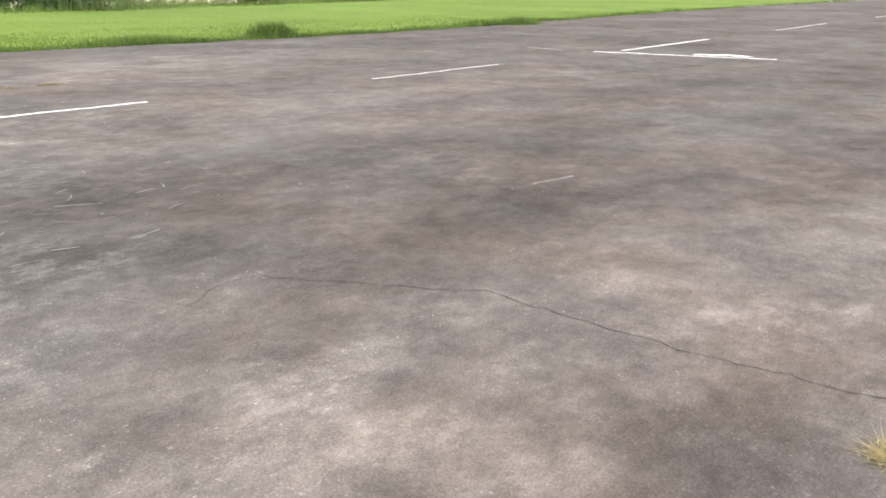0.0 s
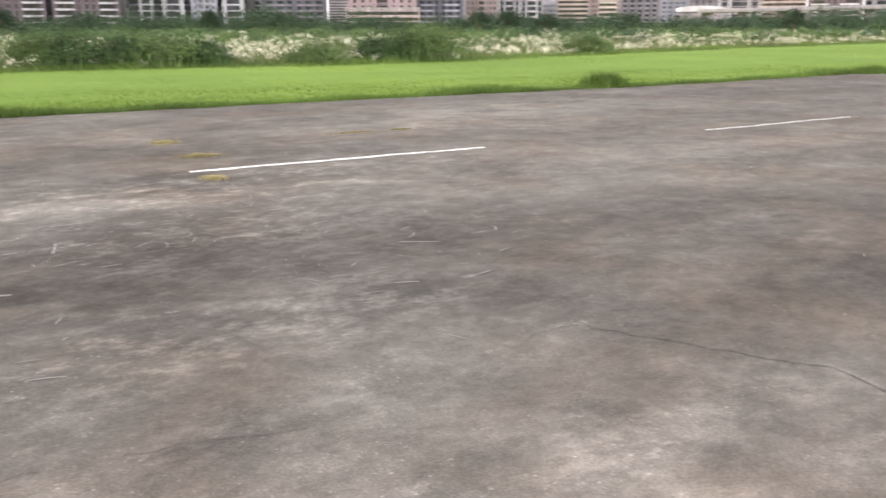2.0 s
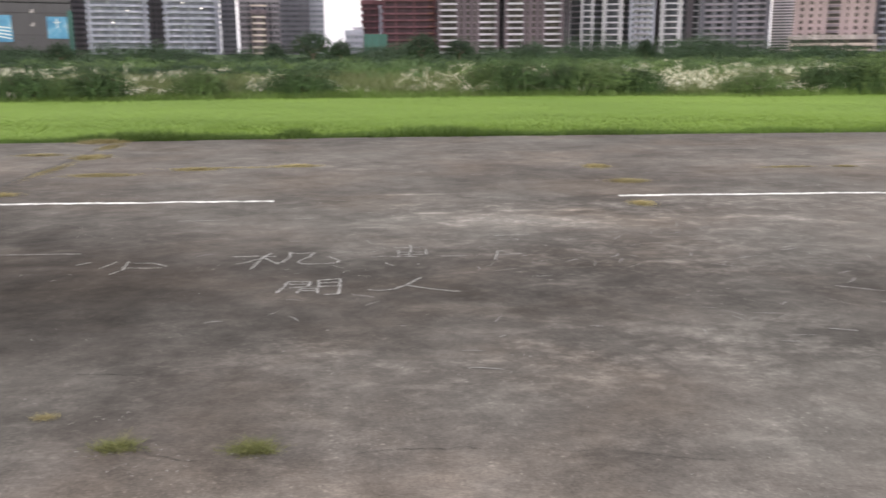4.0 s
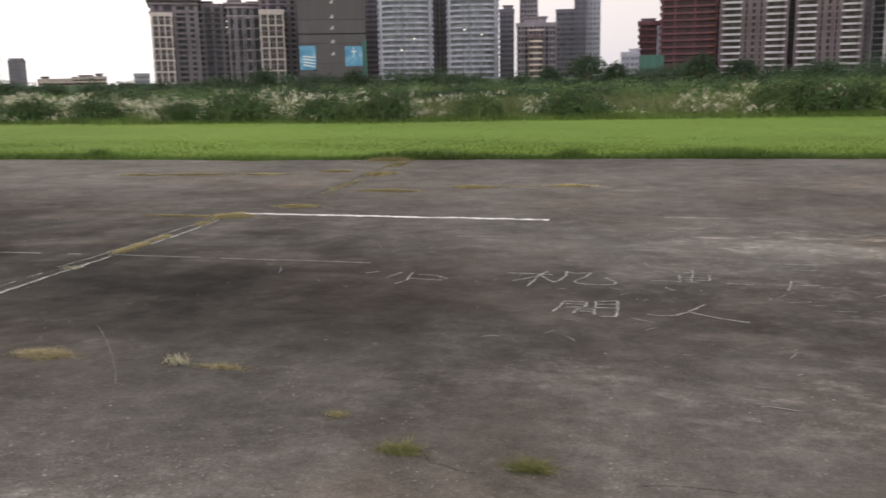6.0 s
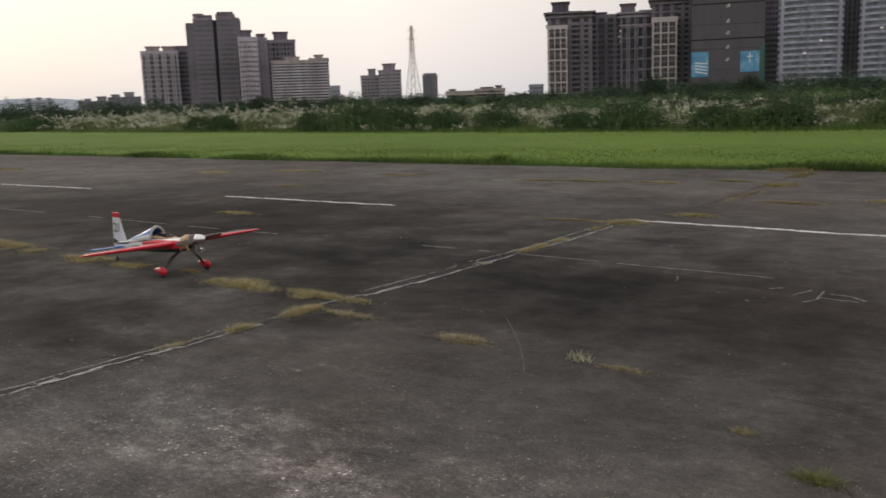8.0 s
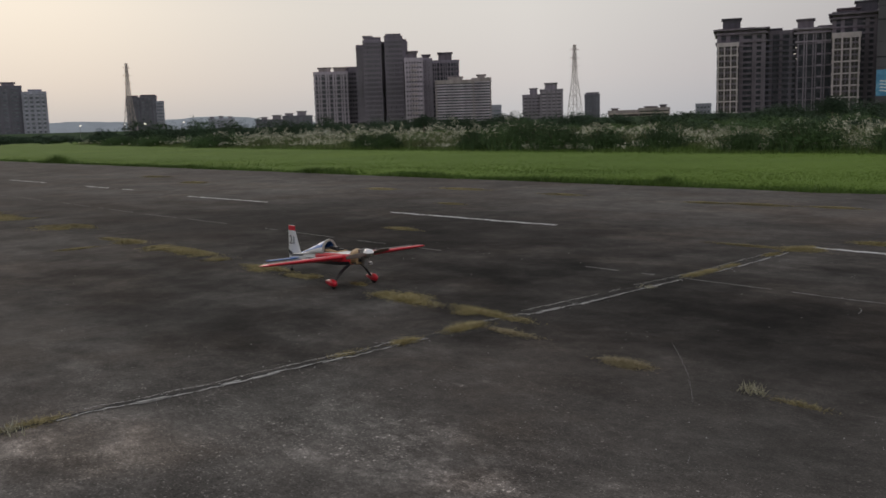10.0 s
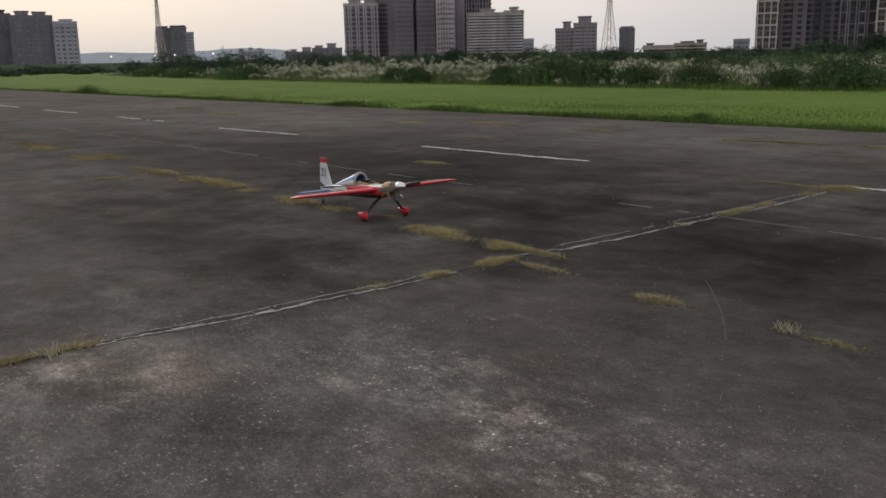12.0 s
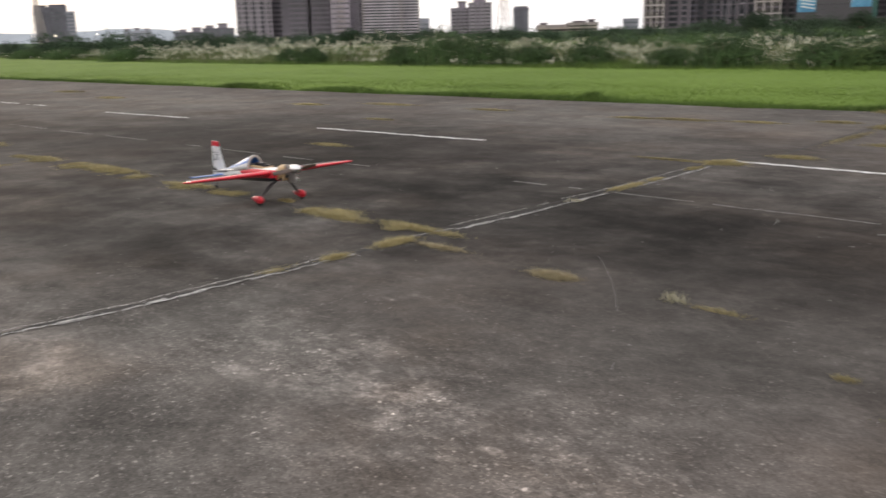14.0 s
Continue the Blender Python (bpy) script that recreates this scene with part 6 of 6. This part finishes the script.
for t in np.linspace(0.0, math.pi, 17):
    z0 = hull_at(-0.36)[1] - 0.012
    hw = hull_at(-0.36)[2] * 0.985
    for r, store in ((0.86, rim_in), (1.02, rim_out)):
        store.append([bm.verts.new((x, r * hw * math.cos(t), z0 + r * 0.148 * math.sin(t) ** 0.8)) for x in (-0.362, -0.335)])
for k in range(16):
    for quad in ((rim_out[k][1], rim_out[k + 1][1], rim_in[k + 1][1], rim_in[k][1]), (rim_out[k][0], rim_out[k + 1][0], rim_out[k + 1][1], rim_out[k][1]), (rim_in[k][1], rim_in[k + 1][1], rim_in[k + 1][0], rim_in[k][0])):
        bm.faces.new(quad)
bmesh.ops.recalc_face_normals(bm, faces=bm.faces)
part("hatch_rim", bm, FRAME_GREY, hatch, "raw grey rim")
bm = bmesh.new()
box(bm, -0.34, -0.06, -0.07, 0.07, 0.352, 0.366)
part("cockpit_floor", bm, PLY, plane, "bare plywood tray")
bm = bmesh.new()
box(bm, -0.30, -0.16, -0.03, 0.03, 0.366, 0.40)
bmesh.ops.bevel(bm, geom=bm.edges[:], offset=0.006, segments=2, affect="EDGES")
part("battery", bm, P_BLACK, plane)
bm = bmesh.new()
box(bm, -0.13, -0.09, -0.04, -0.01, 0.364, 0.385)
box(bm, -0.13, -0.09, 0.01, 0.04, 0.364, 0.385)
part("servo", bm, P_BLACK, plane)

# bare plywood nose: two round-topped formers with thin sheet bent over them, open in front
def former(x0, x1, hw, z0, z1):
    bm = bmesh.new()
    arch = [(-hw, z0), (hw, z0)] + [(hw * math.cos(t), z1 - 0.062 + 0.062 * math.sin(t)) for t in np.linspace(0, math.pi, 13)]
    loops = [[bm.verts.new((x, y, z)) for y, z in arch] for x in (x0, x1)]
    bm.faces.new(loops[0][::-1])
    bm.faces.new(loops[1])
    for i in range(len(arch)):
        j = (i + 1) % len(arch)
        bm.faces.new((loops[0][i], loops[0][j], loops[1][j], loops[1][i]))
    bmesh.ops.recalc_face_normals(bm, faces=bm.faces)
    return bm


part("nose_former", former(0.236, 0.246, 0.08, 0.262, 0.418), PLY, plane, "bare plywood former")
part("firewall", former(0.345, 0.357, 0.072, 0.268, 0.412), PLY, plane, "bare plywood firewall")
bm = bmesh.new()
shell = []
for x, hw, z0, z1 in ((0.246, 0.079, 0.264, 0.417), (0.345, 0.071, 0.27, 0.411)):
    arch = [(-hw, z0 + 0.03)] + [(-hw * math.cos(t), z1 - 0.062 + 0.062 * math.sin(t)) for t in np.linspace(0, math.pi, 13)] + [(hw, z0 + 0.03)]
    shell.append([bm.verts.new((x, y, z)) for y, z in arch])
for k in range(len(shell[0]) - 1):
    bm.faces.new((shell[0][k], shell[0][k + 1], shell[1][k + 1], shell[1][k])).smooth = True
nose = part("nose_skin", bm, PLY, plane, "bare plywood nose sheet")
mod = nose.modifiers.new("thickness", "SOLIDIFY")
mod.thickness = 0.004
bm = bmesh.new()
box(bm, 0.246, 0.345, -0.072, 0.072, 0.262, 0.272)
part("nose_floor", bm, P_BLACK, plane)
bm = bmesh.new()
box(bm, 0.357, 0.372, -0.05, 0.05, 0.29, 0.39)
for y in (-0.042, 0.042):
    for z in (0.30, 0.38):
        beam(bm, (0.345, y, z), (0.378, y, z), 0.006, 6)
part("engine_mount", bm, CARBON, plane, "dark engine mount with bolts")

# engine: crankcase, finned cylinder to one side, carburettor, exhaust
engine = None
bm = bmesh.new()
beam(bm, (0.372, 0, 0.375), (0.45, 0, 0.385), 0.042, 14, 0.03)
box(bm, 0.372, 0.40, -0.055, 0.055, 0.33, 0.43)
engine = part("engine", bm, ENGINE_GREY, plane, "grey cast aluminium petrol engine")
fin_mesh = box_mesh("cooling_fin", 0.385, 0.445, -0.034, 0.034, -0.003, 0.003, ENGINE_GREY)
for k in range(7):
    share("cooling_fin", fin_mesh, engine, (0, 0, 0.335 - k * 0.013))
bm = bmesh.new()
beam(bm, (0.415, 0, 0.34), (0.415, 0, 0.245), 0.02, 10)
part("cylinder", bm, ENGINE_GREY, engine)
bm = bmesh.new()
beam(bm, (0.415, 0, 0.245), (0.415, 0, 0.225), 0.009, 8)
part("spark_plug", bm, CHROME, engine)
bm = bmesh.new()
beam(bm, (0.41, 0.03, 0.28), (0.38, 0.085, 0.265), 0.014, 10)
beam(bm, (0.40, 0.085, 0.265), (0.25, 0.088, 0.25), 0.02, 12)
part("exhaust", bm, CHROME, engine, "bright steel exhaust can")
spin = []
for k in range(13):
    f = k / 12
    r = 0.052 * math.sqrt(max(0.0, 1 - f**2.2)) + 0.0008
    spin.append([(0.455 + 0.115 * f, r * math.cos(t), 0.386 + 0.012 * f + r * math.sin(t)) for t in np.linspace(0, math.tau, 24, endpoint=False)])
part("spinner", loft(spin), CHROME, plane, "polished silver spinner cone")
blade = []
for f in np.linspace(-1, 1, 31):
    r = 0.27 * f
    c = 0.013 + 0.017 * math.sin(math.pi * min(1, abs(f) * 0.95)) ** 0.8 * (1 - 0.4 * abs(f))
    tw = radians(52 - 34 * abs(f)) * (1 if f > 0 else -1)
    sec = []
    for t in np.linspace(0, math.tau, 10, endpoint=False):
        u, w = c * math.cos(t), 0.0045 * math.sin(t)
        sec.append((0.472 + u * math.sin(tw) + w * math.cos(tw), r, 0.387 + u * math.cos(tw) - w * math.sin(tw)))
    blade.append(sec)
prop = part("propeller", loft(blade), PROP_WOOD, plane, "brown wooden two-bladed propeller")
prop.rotation_euler = (radians(4), 0, 0)
q = Euler((radians(4), 0, 0)).to_matrix() @ Vector((0.472, 0, 0.387))
prop.location = Vector((0.472, 0, 0.387)) - q


def foil(chord, thick, n=12):
    """A symmetric wing section from the trailing edge over the top to the leading edge and back, as (x, z)."""
    us = [0.5 * (1 + math.cos(math.pi * k / n)) for k in range(n + 1)]
    t = [5 * thick * (0.2969 * math.sqrt(u) - 0.126 * u - 0.3516 * u * u + 0.2843 * u**3 - 0.1036 * u**4) for u in us]
    up = [(u * chord, w * chord) for u, w in zip(us, t)]
    return up + [(x, -z) for x, z in up[-2:0:-1]]


def flying_surface(stations, incidence, paint=None):
    """stations: y, leading edge x, z, chord, thickness."""
    rows = []
    ci, si = math.cos(radians(incidence)), math.sin(radians(incidence))
    for y, le, z, chord, th in stations:
        rows.append([(le - x * ci - w * si * 0, y, z + w * ci - x * si) for x, w in foil(chord, th)])
    return loft(rows, paint)


def wing_paint(c, nrm):
    y = abs(c.y)
    if nrm.z < 0.15:
        return 1
    le, chord = 0.135 - 0.012 * y, 0.43 - 0.18 * y
    f = (le - c.x) / chord
    if y > 0.955:
        return 1
    if f < 0.3:
        return 1
    if y < 0.16 + 0.08 * (1 - f):
        return 1
    d = y - (0.17 + 0.34 * f)
    if 0.0 < d < 0.05 + 0.06 * f:
        return 2
    if -0.06 < d <= 0 and f < 0.3:
        return 1
    return 0


for s in (-1, 1):
    st = []
    for y in np.linspace(0.09, 0.995, 64):
        round_tip = 1.0 if y < 0.96 else math.sqrt(max(0.05, 1 - ((y - 0.96) / 0.037) ** 2))
        chord = (0.43 - 0.18 * y) * (0.85 + 0.15 * round_tip)
        st.append((s * y, 0.135 - 0.012 * y, 0.325 + 0.012 * y, chord, (0.165 - 0.045 * y) * round_tip))
    part("wing", flying_surface(st, 8, wing_paint), [P_WHITE, P_RED, P_BLUE], plane, "white wing with red underside, tip and blue sweep")
    bm = bmesh.new()
    for f0, f1 in ((0.42, 0.95),):
        pts = []
        for y in (f0, f1):
            le, chord = 0.135 - 0.012 * y, 0.43 - 0.18 * y
            pts.append((le - chord * 0.74, s * y, 0.325 + 0.012 * y - chord * 0.74 * math.sin(radians(8)) + 0.0295 * chord / 0.35))
        beam(bm, pts[0], pts[1], 0.0022, 4)
    part("aileron_hinge", bm, FRAME_GREY, plane)
    st = []
    for y in np.linspace(0.01, 0.39, 14):
        rt = 1.0 if y < 0.36 else 0.75
        st.append((s * y, -1.02 - 0.12 * y, 0.192, (0.245 - 0.10 * y) * rt, 0.07))
    part("tailplane", flying_surface(st, 5.5), P_BLUE, plane, "blue tailplane and elevator")


def fin_section(z):
    f = (z - 0.13) / 0.43
    lead = -1.0 - 0.155 * min(1, max(0, (z - 0.2) / 0.3)) ** 0.9 if z > 0.2 else -1.2
    trail = -1.355 + 0.03 * f if z > 0.2 else -1.345
    return lead, trail


bm = bmesh.new()
rows = []
for z in np.linspace(0.105, 0.565, 40):
    lead, trail = fin_section(z)
    c = lead - trail
    rows.append([bm.verts.new((lead - x, w, z + 0.095 * (lead - x + 1.2) * 0)) for x, w in foil(c, 0.055 if z > 0.2 else 0.1, 9)])
for a, b in zip(rows, rows[1:]):
    for k in range(len(a)):
        f = bm.faces.new((a[k], a[(k + 1) % len(a)], b[(k + 1) % len(a)], b[k]))
        f.smooth = True
        m = f.calc_center_median()
        f.material_index = 1 if m.z > 0.505 else (3 if 0.175 < m.z + 0.25 * (m.x + 1.2) < 0.225 else (2 if m.z + 0.25 * (m.x + 1.2) < 0.125 else 0))
bm.faces.new(rows[0][::-1])
bm.faces.new(rows[-1])
bmesh.ops.recalc_face_normals(bm, faces=bm.faces)
fin = part("fin", bm, [P_WHITE, P_RED, P_BLUE, P_BLACK], plane, "white fin and rudder with red top and black band")
for s in (-1, 1):
    cu = bpy.data.curves.new("number", "FONT")
    cu.body, cu.size, cu.align_x, cu.align_y, cu.extrude = "21", 0.15, "CENTER", "CENTER", 0.001
    tmp = bpy.data.objects.new("number", cu)
    me = bpy.data.meshes.new_from_object(tmp)
    me.materials.append(P_BLACK)
    num = new("number", me)
    num.parent = fin
    num.matrix_local = pose(-1.225, s * 0.0085, 0.385, 90, 0, 180 if s > 0 else 0)
    bpy.data.objects.remove(tmp)
    tagged(num, "black figures 21")

# undercarriage
for s in (-1, 1):
    bm = bmesh.new()
    pts = [(0.19, s * 0.07, 0.244), (0.175, s * 0.13, 0.2), (0.152, s * 0.2, 0.12), (0.14, s * 0.245, 0.066)]
    for a, b in zip(pts, pts[1:]):
        q0 = [bm.verts.new((p[0] + dx, p[1], p[2] + dz)) for p in (a, b) for dx, dz in ((0.03, 0.004), (-0.03, 0.004), (-0.03, -0.004), (0.03, -0.004))]
        for i in range(4):
            bm.faces.new((q0[i], q0[(i + 1) % 4], q0[4 + (i + 1) % 4], q0[4 + i]))
    bmesh.ops.recalc_face_normals(bm, faces=bm.faces)
    part("gear_leg", bm, CARBON, plane, "black carbon undercarriage leg")
    pant = []
    for f in np.linspace(0, 1, 18):
        r = (math.sin(math.pi * f**0.62)) ** 0.75 * 0.041 + 0.001
        pant.append([(0.235 - 0.24 * f, s * 0.26 + 0.72 * r * math.cos(t), 0.062 + 0.006 * f + r * math.sin(t)) for t in np.linspace(0, math.tau, 16, endpoint=False)])
    pant_ob = part("wheel_pant", loft(pant), P_RED, plane, "glossy red teardrop wheel pant")
    bm = bmesh.new()
    beam(bm, (0.16, s * 0.26 - 0.014, 0.036), (0.16, s * 0.26 + 0.014, 0.036), 0.036, 20)
    bmesh.ops.bevel(bm, geom=bm.edges[:], offset=0.005, segments=2, affect="EDGES")
    part("wheel", bm, RUBBER, plane, "black rubber wheel")
bm = bmesh.new()
beam(bm, (-1.22, 0, 0.14), (-1.3, 0, 0.03), 0.004, 6)
part("tail_strut", bm, CARBON, plane)
bm = bmesh.new()
beam(bm, (-1.3, -0.008, 0.02), (-1.3, 0.008, 0.02), 0.02, 14)
part("tail_wheel", bm, RUBBER, plane)
